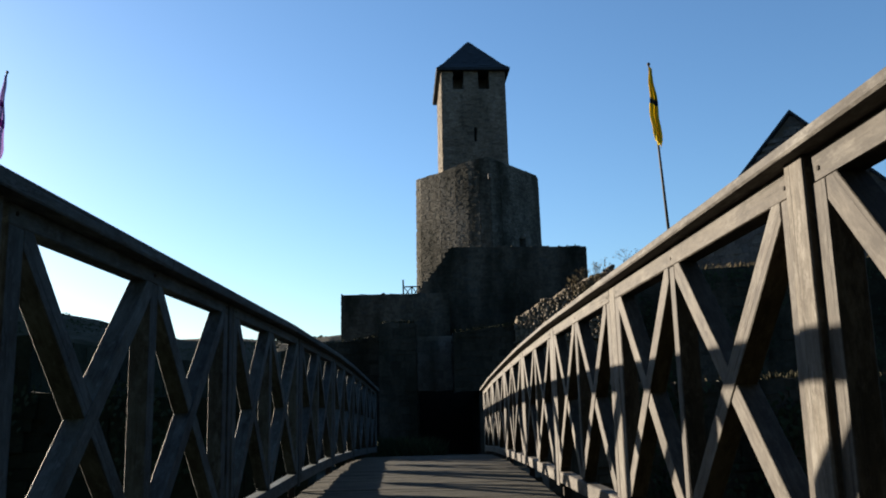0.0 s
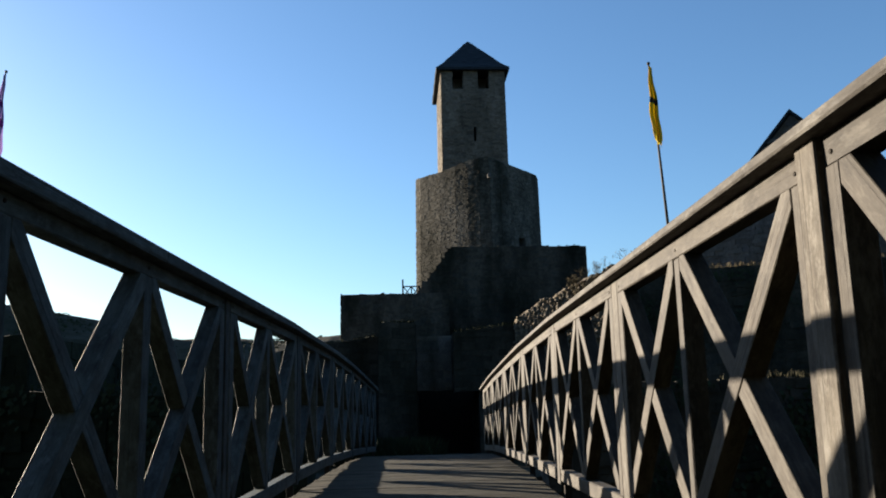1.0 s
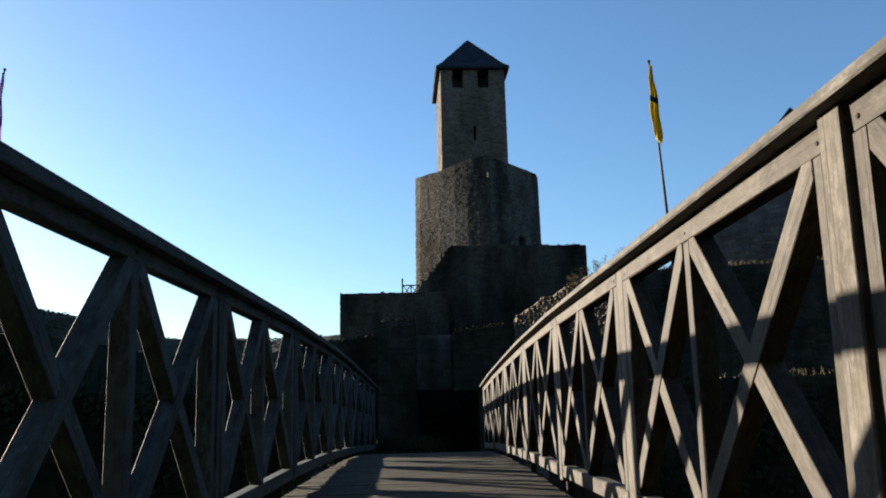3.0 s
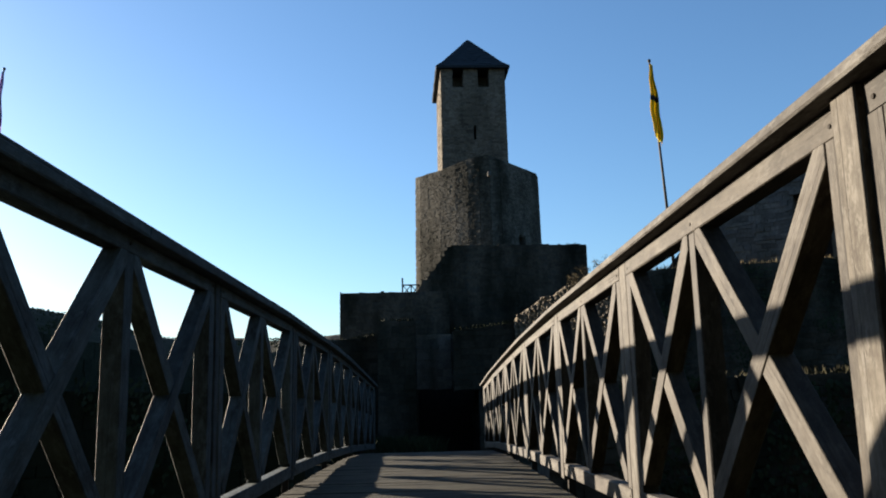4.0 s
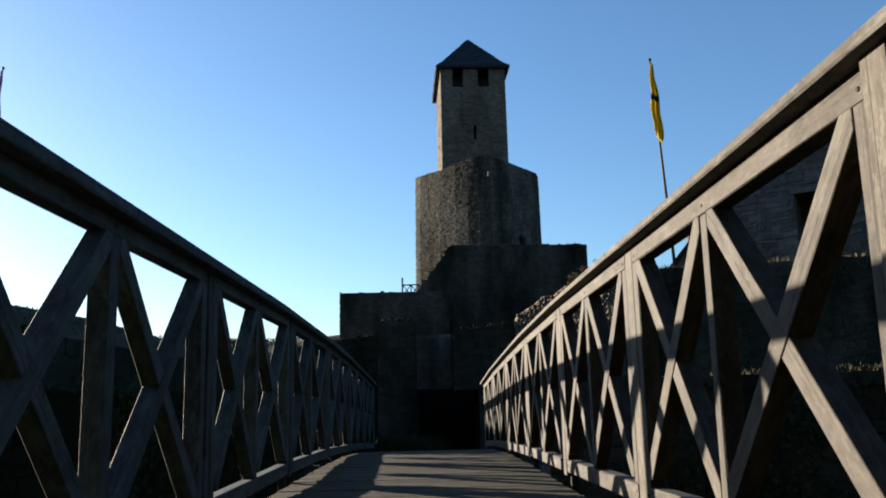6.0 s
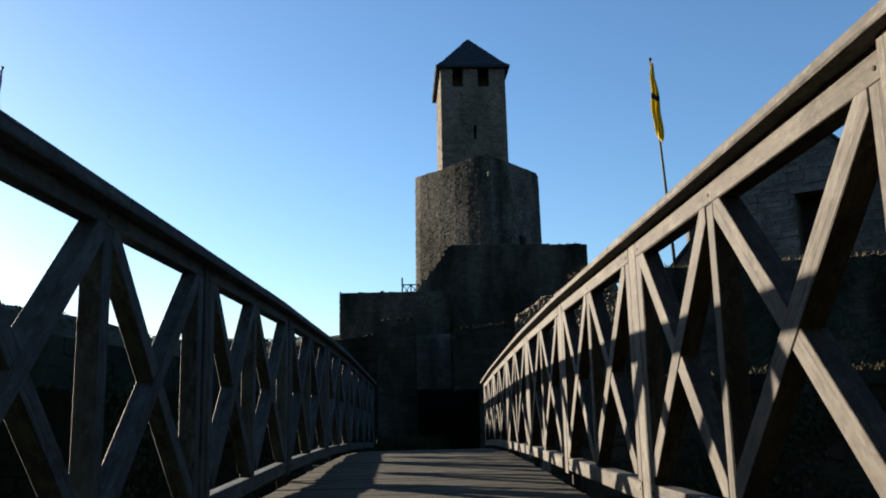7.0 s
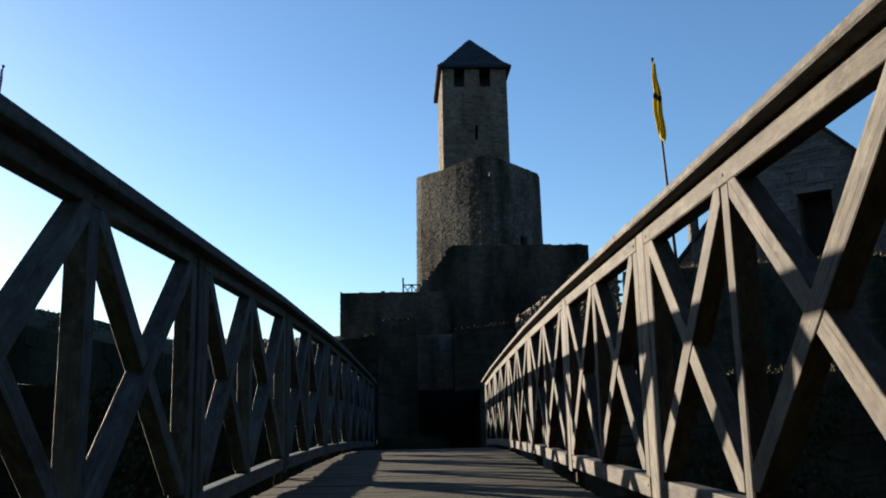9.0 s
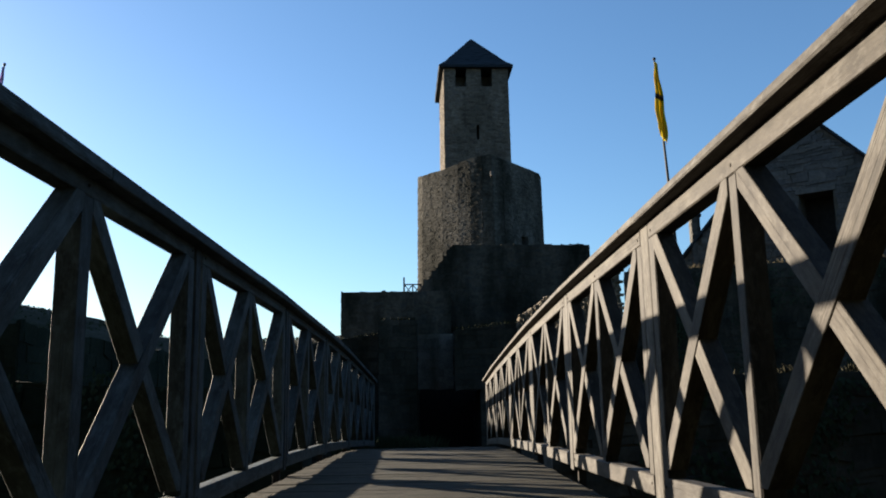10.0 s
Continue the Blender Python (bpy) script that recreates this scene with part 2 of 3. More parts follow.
def masonry(origin, u, width, height, stone_w, stone_h, rng, holes=(), proud=0.06, top=None, batter=0.0, n=None):
    """Verts and faces of rough stones in courses on an upright face. u: the way along it. holes: (u0, u1, v0, v1). top(u): the height there.
    batter: metres by which the foot stands out."""
    o, u = Vector(origin), Vector(u).normalized()
    n = n or Vector((u.y, -u.x, 0))
    verts, faces = [], []
    v = 0.0
    while v < height - 0.03:
        h = stone_h * rng.uniform(0.6, 1.45)
        if height - v - h < stone_h * 0.5:
            h = height - v
        s = -rng.uniform(0, stone_w * 0.5)
        while s < width:
            w = stone_w * rng.uniform(0.4, 1.7)
            s0, s1 = max(s, 0), min(s + w, width)
            s += w
            if s1 - s0 < 0.06:
                continue
            t1 = v + h
            if top:
                lim = top((s0 + s1) / 2)
                if v > lim - 0.05:
                    continue
                t1 = min(t1, lim + rng.uniform(-0.05, 0.05))
            if any(s1 > a + 0.02 and s0 < b - 0.02 and t1 > c + 0.02 and v < d - 0.02 for a, b, c, d in holes):
                cut = [(a, b) for a, b, c, d in holes if s1 > a and s0 < b and t1 > c and v < d]
                a, b = cut[0]
                if s0 < a - 0.08:
                    s1 = a
                elif s1 > b + 0.08:
                    s0 = b
                else:
                    continue
            g, j = 0.002, min(0.02, h * 0.12)
            p = rng.uniform(0.0, 1.0) ** 1.5 * proud
            i = len(verts)
            for back in (True, False):
                for su, sv in ((s0, v), (s1, v), (s1, t1), (s0, t1)):
                    iu = g if su == s0 else -g
                    iv = g if sv == v else -g
                    if back:
                        q = -0.05
                        du = dv = 0
                    else:
                        q = 0.008 + p + rng.uniform(0, 0.4) * proud
                        du = iu * 1.4 + rng.uniform(-j, j)
                        dv = iv * 1.4 + rng.uniform(-j, j)
                    out = q + batter * (1 - (sv + iv) / height)
                    along, up = su + iu + du, sv + iv + dv
                    sway = noise.noise_vector(Vector((along * 1.1, up * 1.3, o.x + o.y)))
                    inner = min(1.0, along * 2, (width - along) * 2)
                    verts.append(o + u * (along + sway.x * 0.13 * max(0.0, inner)) + Vector((0, 0, up + sway.y * 0.14)) + n * out)
            faces += [(i + 4, i + 5, i + 6, i + 7), (i, i + 1, i + 5, i + 4), (i + 1, i + 2, i + 6, i + 5), (i + 2, i + 3, i + 7, i + 6), (i + 3, i, i + 4, i + 7)]
        v += h
    return verts, faces


def facing(name, spans, mat, parent, label="", **kw):
    """Stones on one or more faces of a wall, joined."""
    verts, faces = [], []
    for args in spans:
        extra = args[-1] if isinstance(args[-1], dict) else {}
        plainargs = args[:-1] if extra else args
        a, b = masonry(*plainargs, **{**kw, **extra})
        k = len(verts)
        verts += a
        faces += [tuple(i + k for i in f) for f in b]
    ob = mesh_part(name, verts, faces, mat, parent, label)
    return tagged(ob, kind="stuff")


def prism(name, outline, z0, z1, mat, parent=None, label="", tops=None):
    """An upright solid over a plan outline (counter-clockwise); tops: the height at each corner."""
    k = len(outline)
    tops = tops or [z1] * k
    verts = [(x, y, z0) for x, y in outline] + [(x, y, t) for (x, y), t in zip(outline, tops)]
    faces = [tuple(range(k - 1, -1, -1)), tuple(range(k, 2 * k))] + [(i, (i + 1) % k, (i + 1) % k + k, i + k) for i in range(k)]
    return mesh_part(name, verts, faces, mat, parent, label)


# ---- ground ----
MOAT = -4.0


def land(x, y):
    """Height of the ground: a dry moat under the bridge, the forecourt beyond, rising land around."""
    near = max(0.0, min(1.0, (-1.6 - y) / 1.2))
    far = max(0.0, min(1.0, (y - 13.9) / 0.8))
    z = MOAT + (MOAT * -1 - 0.28) * near
    z = z + (-0.9 - 0.075 * max(0.0, min(19.0, y - 15)) - MOAT) * far
    z += 0.25 * noise.noise(Vector((x * 0.15, y * 0.15, 0))) * (1 if abs(x) > 2 else 0.2)
    z += 0.10 * noise.noise(Vector((x * 0.7, y * 0.7, 5))) * (1 if abs(x) > 1.2 else 0.2)
    return z


def axis(fine, step, ends):
    c = list(np.arange(fine[0], fine[1] + 0.01, step))
    lo, hi = [], []
    for k in (1.5, 4, 10, 25, 60, 150, 400, 1000, 2500):
        if fine[0] - k > ends[0]:
            lo.append(fine[0] - k)
        if fine[1] + k < ends[1]:
            hi.append(fine[1] + k)
    return [ends[0]] + lo[::-1] + c + hi + [ends[1]]


gx, gy = axis((-30, 30), 0.8, (-3000, 3000)), axis((-4, 44), 0.5, (-3000, 3000))
gv = [(x, y, land(x, y)) for y in gy for x in gx]
gf = [(j * len(gx) + i, j * len(gx) + i + 1, (j + 1) * len(gx) + i + 1, (j + 1) * len(gx) + i) for j in range(len(gy) - 1) for i in range(len(gx) - 1)]
ground = tagged(mesh_part("ground", gv, gf, GROUND), "dark mossy earth of the dry moat and forecourt", "ground", kind="structure")

# ---- bridge ----
STEP_R, FIRST_R = 1.89, -0.27
STEP_L, FIRST_L, BAYS = 2.125, -0.43, 7
FALL_R = [(-3, -0.052), (3.51, 0.003), (5.4, 0.025), (7.29, 0.075), (9.18, 0.155), (11.07, 0.245), (12.96, 0.37), (15, 0.52)]
FALL_L = [(-3, 0), (5.5, 0.0), (8.2, 0.043), (9.8, 0.095), (11.9, 0.19), (14.3, 0.305), (16, 0.40)]
FALL_D = [(-3, 0), (5.0, 0.0), (7.2, 0.015), (9.0, 0.045), (11.0, 0.12), (13.1, 0.25), (14.6, 0.36)]


def fall(table, y):
    return -float(np.interp(y, [a for a, b in table], [b for a, b in table]))


DECK = -0.12
# the bottom rails do not follow the handrails quite
LOW_R = [(-3, 0.07), (1.62, 0.062), (3.51, 0.032), (5.4, 0.025), (7.3, 0.045), (9.2, 0.07), (13, 0.12)]
LOW_L = [(-3, -0.02), (4.0, -0.025), (6.0, -0.008), (13, 0.0)]
shade_label = "timber bridge railing with crossed braces, coloured blue for skylit shade"
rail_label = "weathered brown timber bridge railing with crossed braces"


def bay(side, y0, y1, table, low, cap_from, cap_to):
    """One bay of railing between two main posts. side: 1 right, -1 left."""
    s = side
    wd = RAILWOOD if s > 0 else SKYSHADEWOOD
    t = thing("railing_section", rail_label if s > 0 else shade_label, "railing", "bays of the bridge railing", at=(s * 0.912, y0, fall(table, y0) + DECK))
    side_v = Vector((1, 0, 0))

    def q0(y):
        return float(np.interp(y, [a for a, b in low], [b for a, b in low]))

    def p(y, z, x=0.912):
        f0, f1 = fall(table, y0), fall(table, y1)
        return Vector((s * abs(x), y, z + f0 + (f1 - f0) * (y - y0) / (y1 - y0)))

    # right: even bays between stout posts; left: wider stiles, a slim post almost flush with them
    if s > 0:
        mid, sw, bw = (y0 + y1) / 2 + 0.045, 0.060, 0.066
        inn0, inn1 = y0 + (0.05 if y0 < 3 else 0.086), y1 - (0.05 if y1 < 3 else 0.040)
        rail_lo, rail_hi, cap = 0.910, 0.975, 0.027
    else:
        mid, sw, bw = y1 - 1.112, 0.074, 0.066
        inn0, inn1 = y0 + 0.065, y1 - 0.058
        rail_lo, rail_hi, cap = 0.907, 0.9575, 0.040
    rail_z = (rail_lo + rail_hi) / 2
    timber("top_rail", p(inn0, rail_z), p(inn1, rail_z), rail_hi - rail_lo, 0.065, wd, t)
    timber("bottom_rail", p(inn0, -0.018 + q0(y0)), p(inn1, -0.018 + q0(y1)), 0.075, 0.065, wd, t)
    for y in (inn0 + sw / 2, mid, inn1 - sw / 2):
        timber("stile", p(y, 0.0195 + q0(y)), p(y, rail_lo), sw, 0.065, wd, t)
    for a, b in ((inn0 + sw, mid - sw / 2), (mid + sw / 2, inn1 - sw)):
        hi, lo = rail_lo - 0.0005, 0.05
        # the brace that lies inward runs high near the bridge head on the right and low on the left
        if s > 0:
            brace(a, hi, b, lo + q0(b), a, b, s * 0.906, bw, 0.062, wd, t, p)
            brace(a, lo + q0(a) - 0.01, b, hi, a, b, s * 0.910, bw, 0.062, wd, t, p)
        else:
            brace(a, lo + q0(a), b, hi, a, b, s * 0.906, bw, 0.062, wd, t, p)
            brace(a, hi, b, lo + q0(b) - 0.01, a, b, s * 0.910, bw, 0.062, wd, t, p)
    # main post at the far end, and its foot on the deck
    f = fall(table, y1)
    g = q0(y1)
    # only the first posts on the right stand out from the rails; the others lie almost flush
    if s < 0:
        px, pw, py = 0.9185, 0.060, y1
    elif y1 < 3:
        px, pw, py = 0.904, 0.090, y1 - 0.004
    else:
        px, pw, py = 0.9215, 0.108, y1 + 0.023
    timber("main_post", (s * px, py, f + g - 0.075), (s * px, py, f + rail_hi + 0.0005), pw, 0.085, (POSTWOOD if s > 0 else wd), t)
    timber("foot_block", (s * 0.93, y1, fall(FALL_D, y1) + DECK - 0.16), (s * 0.93, y1, f + g - 0.073), 0.05, 0.045, VOID, t, label="dark iron-shod foot block")
    # the handrail board over it
    knots = sorted({cap_from, cap_to, *[y for y, _ in table if cap_from < y < cap_to]})
    for a, b in zip(knots, knots[1:]):
        if b - a < 0.01:
            continue
        q = lambda y: Vector((s * 0.908, y, fall(table, y) + rail_hi + 0.001 + cap / 2))
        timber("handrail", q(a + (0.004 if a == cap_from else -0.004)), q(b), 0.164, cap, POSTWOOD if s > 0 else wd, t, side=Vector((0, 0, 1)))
    for y in (inn0 + 0.034, mid, inn1 - 0.034):
        c = p(y, 0.935, 0.8785)
        bm = bmesh.new()
        bmesh.ops.create_cone(bm, cap_ends=True, segments=10, radius1=0.0055, radius2=0.005, depth=0.004, matrix=Matrix.Translation(c - t.location) @ pose(0, 0, 0, 0, 90 * -s, 0))
        part("bolt", bm, VOID, t, "dark iron bolt head")
    for y in (inn0 + 0.03, inn1 - 0.03):
        c = p(y, -0.012 + q0(y), 0.8785)
        bm = bmesh.new()
        bmesh.ops.create_cone(bm, cap_ends=True, segments=10, radius1=0.0055, radius2=0.005, depth=0.004, matrix=Matrix.Translation(c - t.location) @ pose(0, 0, 0, 0, 90 * -s, 0))
        part("bolt", bm, VOID, t, "dark iron bolt head")
    return t


for k in range(-1, BAYS):
    last = k == BAYS - 1
    a = FIRST_R + STEP_R * k
    bay(1, a - (0.022 if k == 1 else 0), a + STEP_R - (0.022 if k == 0 else 0), FALL_R, LOW_R, *((a + 0.22, a + 2 * STEP_R + (-0.12 if k == BAYS - 2 else 0.22)) if k % 2 == 0 else (a, a)) if not last else (a + 0.22, a + STEP_R + 0.05))
    a = FIRST_L + STEP_L * k
    bay(-1, a - (0.06 if k == 1 else 0), a + STEP_L - (0.06 if k == 0 else 0), FALL_L, LOW_L, a + 1.04, a + STEP_L + (0.05 if last else 1.04))

# a bolt end stands out of a stile
bolt_at = (0.935, 1.508, 0.777)
knob = thing("bolt_end", "round iron bolt end on a railing stile", "bolt", at=bolt_at)
bm = bmesh.new()
bmesh.ops.create_cone(bm, cap_ends=True, segments=20, radius1=0.015, radius2=0.013, depth=0.014, matrix=pose(0, 0, 0, 90, 0, 0))
bmesh.ops.create_uvsphere(bm, u_segments=16, v_segments=10, radius=0.009, matrix=Matrix.Translation((0, -0.009, 0)))
part("bolt_head", bm, IRON, knob, smooth=True)

# stringers under the deck and transverse planks
bridge = thing("footbridge_deck", "worn transverse timber planks of an arched footbridge", "bridge", kind="structure", at=(0, 0, DECK))
for x in (-0.7, 0.0, 0.7):
    ys = np.linspace(-2.2, 14.5, 10)
    for a, b in zip(ys, ys[1:]):
        timber("stringer", (x, a, fall(FALL_D, a) + DECK - 0.19), (x, b, fall(FALL_D, b) + DECK - 0.19), 0.14, 0.28, VOID, bridge)
for first, step in ((FIRST_R, STEP_R), (FIRST_L, STEP_L)):
    for k in range(0, BAYS + 1):
        yy = first + step * k
        z = fall(FALL_D, yy) + DECK - 0.21
        timber("cross_beam", (-0.99 if first == FIRST_L else 0, yy, z), (0.99 if first == FIRST_R else 0, yy, z), 0.1, 0.1, VOID, bridge, side=Vector((0, 0, 1)))
prng = random.Random(4)
y = -2.2
while y < 14.45:
    w = 0.145
    z = fall(FALL_D, y + w / 2) + DECK - 0.023 + prng.uniform(-0.003, 0.002)
    dz = prng.uniform(-0.002, 0.002)
    timber("plank", (-0.858 + prng.uniform(-0.008, 0.006), y + w / 2, z - dz), (0.858 + prng.uniform(-0.006, 0.008), y + w / 2, z + dz), w - 0.013, 0.045, DECKWOOD, bridge, side=Vector((0, 0, 1)))
    y += w

# ---- castle ----
rng = random.Random(11)


def stone_wall(name, label, outline, z0, z1, mat, edges, category="wall", sw=0.42, sh=0.25, holes={}, tops=None, batter=0.0, proud=0.035, core=None, kind="structure"):
    """A solid wall over a plan outline (counter-clockwise), its edges faced with rough stones. holes by edge: (u0, u1, v0, v1, depth)."""
    body = prism(name, outline, z0, z1, core or mat, tops=tops)
    tagged(body, label, category, kind=kind)
    tops = tops or [z1] * len(outline)
    spans = []
    for e in edges:
        a, b = Vector((*outline[e], z0)), Vector((*outline[(e + 1) % len(outline)], z0))
        ta, tb = tops[e] - z0, tops[(e + 1) % len(outline)] - z0
        w = (b - a).length
        spans.append((a, b - a, w, max(ta, tb), sw, sh, rng, {"holes": [h[:4] for h in holes.get(e, ())], "top": (lambda u, ta=ta, tb=tb, w=w: ta + (tb - ta) * u / w + 0.06 * noise.noise(Vector((u * 1.7, ta, 3))))}))
    facing("masonry", spans, mat, body, batter=batter, proud=proud)
    return body


def cut(body, lo, hi, m=None):
    """An opening through a wall's core."""
    bm = bmesh.new()
    box(bm, lo, hi, 0, m)
    me = bpy.data.meshes.new("opening")
    bm.to_mesh(me)
    bm.free()
    tool = bpy.data.objects.new("opening", me)
    scene.collection.objects.link(tool)
    if body.parent:
        tool.location = body.parent.location
    bpy.context.view_layer.update()
    mod = body.modifiers.new("opening", "BOOLEAN")
    mod.object, mod.operation, mod.solver = tool, "DIFFERENCE", "EXACT"
    dg = bpy.context.evaluated_depsgraph_get()
    done = bpy.data.meshes.new_from_object(body.evaluated_get(dg))
    body.modifiers.clear()
    body.data = done
    bpy.data.objects.remove(tool)


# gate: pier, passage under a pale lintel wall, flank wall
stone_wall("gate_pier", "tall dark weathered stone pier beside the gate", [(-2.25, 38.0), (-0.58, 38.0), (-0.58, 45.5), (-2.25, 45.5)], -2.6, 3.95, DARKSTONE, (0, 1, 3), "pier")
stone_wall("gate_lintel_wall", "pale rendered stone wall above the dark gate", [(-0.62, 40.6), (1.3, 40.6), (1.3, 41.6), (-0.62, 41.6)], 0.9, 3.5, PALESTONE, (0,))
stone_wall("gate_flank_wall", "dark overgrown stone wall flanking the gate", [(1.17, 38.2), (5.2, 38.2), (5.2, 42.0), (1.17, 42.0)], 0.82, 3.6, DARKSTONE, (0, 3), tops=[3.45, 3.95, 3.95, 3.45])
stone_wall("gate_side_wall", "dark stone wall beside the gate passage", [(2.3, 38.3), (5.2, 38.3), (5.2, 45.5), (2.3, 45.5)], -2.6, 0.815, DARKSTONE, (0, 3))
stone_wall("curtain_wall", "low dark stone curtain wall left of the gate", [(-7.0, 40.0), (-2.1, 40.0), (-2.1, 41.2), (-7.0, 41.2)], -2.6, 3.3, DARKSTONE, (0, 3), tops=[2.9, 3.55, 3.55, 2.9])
# Dark panel added to close the passage and stand for its shade.
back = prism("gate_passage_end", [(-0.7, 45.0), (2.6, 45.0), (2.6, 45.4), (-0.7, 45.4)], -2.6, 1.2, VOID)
tagged(back, "dark panel added deep in the gate passage to stand for shade", "gate", kind="structure")

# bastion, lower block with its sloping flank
stone_wall("bastion_wall", "broad stained stone bastion wall, its colour darkened for shade", [(-4.8, 46.0), (1.2, 46.0), (1.2, 52.0), (-4.8, 52.0)], -2.6, 6.3, STAINEDSHADESTONE, (0, 3), sw=0.3, sh=0.16, proud=0.02)
stone_wall("lower_block", "massive stained stone block under the keep, its colour darkened for shade", [(-0.9, 49.0), (1.5, 48.6), (9.5, 48.6), (9.5, 56.0), (-0.9, 56.0)], -2.6, 9.2, STAINEDSHADESTONE, (0, 1, 2), sw=0.3, sh=0.16, proud=0.02, tops=[6.2, 9.35, 9.25, 9.25, 6.2])

# shell of the old tower: a square on its corner, the near corner rounded
cx, cy, hd = 3.63, 56.3, 4.28
corner = [(cx - hd, cy - 0.3), (cx - hd + 0.35, cy - 0.75), (cx - 2.6, cy - 2.13), (cx - 1.6, cy - 3.08), (cx - 0.8, cy - 3.78), (cx - 0.1, cy - 4.34), (cx + 0.5, cy - 4.6), (cx + 1.2, cy - 4.15), (cx + 3.9, cy - 1.05), (cx + hd - 0.08, cy - 0.2), (cx + 0.6, cy + 4.0), (cx - 0.6, cy + 4.0)]
old = stone_wall("old_tower", "broad rounded rubble-stone tower stump, weathered", corner, 5.0, 15.6, OLDSTONE, range(9), "tower", 0.22, 0.12, proud=0.020, batter=0.15, holes={7: [(1.85, 2.55, 5.0, 5.8)]}, tops=[15.5, 15.45, 15.5, 15.6, 15.75, 15.8, 15.8, 15.6, 15.5, 15.45, 15.4, 15.4])

om = Matrix.Translation((*corner[7], 5.0)) @ Matrix.Rotation(math.atan2(corner[8][1] - corner[7][1], corner[8][0] - corner[7][0]), 4, "Z")
cut(old, (1.85, -0.4, 5.0), (2.55, 0.9, 5.8), om)
bm = bmesh.new()
box(bm, (4.0, cy - 4.95, 14.3), (4.22, cy - 4.4, 14.62), 0.04)
part("spout_stone", bm, GREYSTONE, old, "small jutting spout stone")

# keep
kx, ky, kw, kd, kt = 3.59, 62.37, 2.38, 3.45, radians(2.0)


def spin(x, y):
    return (kx + x * math.cos(kt) - y * math.sin(kt), ky + x * math.sin(kt) + y * math.cos(kt))


keep_plan = [spin(-kw, -kd), spin(kw, -kd), spin(kw, kd), spin(-kw, kd)]
KZ0, KZ1 = 14.0, 24.65
keep_holes = {0: [(0.84, 1.66, 9.2, 10.55), (2.75, 3.58, 9.2, 10.55), (2.34, 2.52, 5.1, 6.2)]}
keep = stone_wall("keep_tower", "slender square stone keep with window openings", keep_plan, KZ0, KZ1, TOWERSTONE, (0, 1, 3), "tower", 0.27, 0.14, holes=keep_holes, proud=0.018, batter=0.06)
km = Matrix.Translation((*spin(-kw, -kd), KZ0)) @ Matrix.Rotation(kt, 4, "Z")
for a, b, c, d in keep_holes[0]:
    cut(keep, (a, -0.5, c), (b, 1.6, d + 0.3), km)
# roof: pyramid with flared eaves, slates in courses
roof = thing("keep_roof", "dark slate pyramid roof with flared eaves", "roof", at=(kx, ky, KZ1))
ex, ey, ap = kw + 0.36, kd + 0.36, 3.80
profile = [(1.0, -0.05), (1.0, 0.12), (0.84, 0.60), (0.02, ap)]
bm = bmesh.new()
prev = None
for r, z in profile:
    cur = [bm.verts.new(Vector((*[c - o for c, o in zip(spin(x * r * ex, y2 * r * ey), (kx, ky))], z))) for x, y2 in ((-1, -1), (1, -1), (1, 1), (-1, 1))]
    if prev:
        for i in range(4):
            bm.faces.new((prev[i], prev[(i + 1) % 4], cur[(i + 1) % 4], cur[i]))
    else:
        bm.faces.new(cur[::-1])
    prev = cur
bm.faces.new(prev)
part("slate_cover", bm, SLATE, roof)


def roof_ratio(z):
    return float(np.interp(z, [q[1] for q in profile[1:]], [q[0] for q in profile[1:]]))


# slates in uneven courses over the four slopes
sm = Matrix.Rotation(kt, 4, "Z")
slrng = random.Random(31)
sv, sf = [], []
for turn, (half, reach) in enumerate(((ex, ey), (ey, ex), (ex, ey), (ey, ex))):
    rm = sm @ Matrix.Rotation(turn * math.pi / 2, 4, "Z")
    for row in range(15):
        z0, z1 = (0.12 + f * (ap - 0.12) for f in (row / 15, min(1, (row + 1.2) / 15)))
        f0, f1 = roof_ratio(z0), roof_ratio(z1)
        count = max(1, int(2 * half * f0 / 0.34))
        for c in range(count):
            a0, a1 = -1 + 2 * c / count, -1 + 2 * (c + 1) / count
            lift = slrng.uniform(0.015, 0.045)
            drop = slrng.uniform(-0.03, 0.02)
            i = len(sv)
            sv += [rm @ Vector(v) for v in ((a0 * half * f0 + 0.004, -reach * f0 - lift, z0 + drop), (a1 * half * f0 - 0.004, -reach * f0 - lift, z0 + drop), (a1 * half * f1, -reach * f1 - 0.006, z1), (a0 * half * f1, -reach * f1 - 0.006, z1), (a0 * half * f0, -reach * f0, z0 + drop - 0.03), (a1 * half * f0, -reach * f0, z0 + drop - 0.03))]
            sf += [(i, i + 1, i + 2, i + 3), (i + 4, i + 5, i + 1, i)]
tagged(mesh_part("slate_courses", sv, sf, SLATE, roof), kind="stuff")
# small timber fence on the bastion
fence = thing("terrace_fence", "small dark timber fence with crossed braces on the bastion", "fence", at=(-1.0, 48.3, 6.3))
fy = 48.3
timber("post", (-1.42, fy, 6.29), (-1.42, fy, 7.42), 0.09, 0.09, POLE, fence)
for x in (-0.92, -0.45):
    timber("post", (x, fy, 6.29), (x, fy, 7.0), 0.07, 0.07, POLE, fence)
timber("rail", (-1.4, fy, 7.0), (-0.4, fy, 7.0), 0.07, 0.07, POLE, fence, side=Vector((0, 1, 0)))
timber("rail", (-1.4, fy, 6.4), (-0.4, fy, 6.4), 0.05, 0.05, POLE, fence, side=Vector((0, 1, 0)))
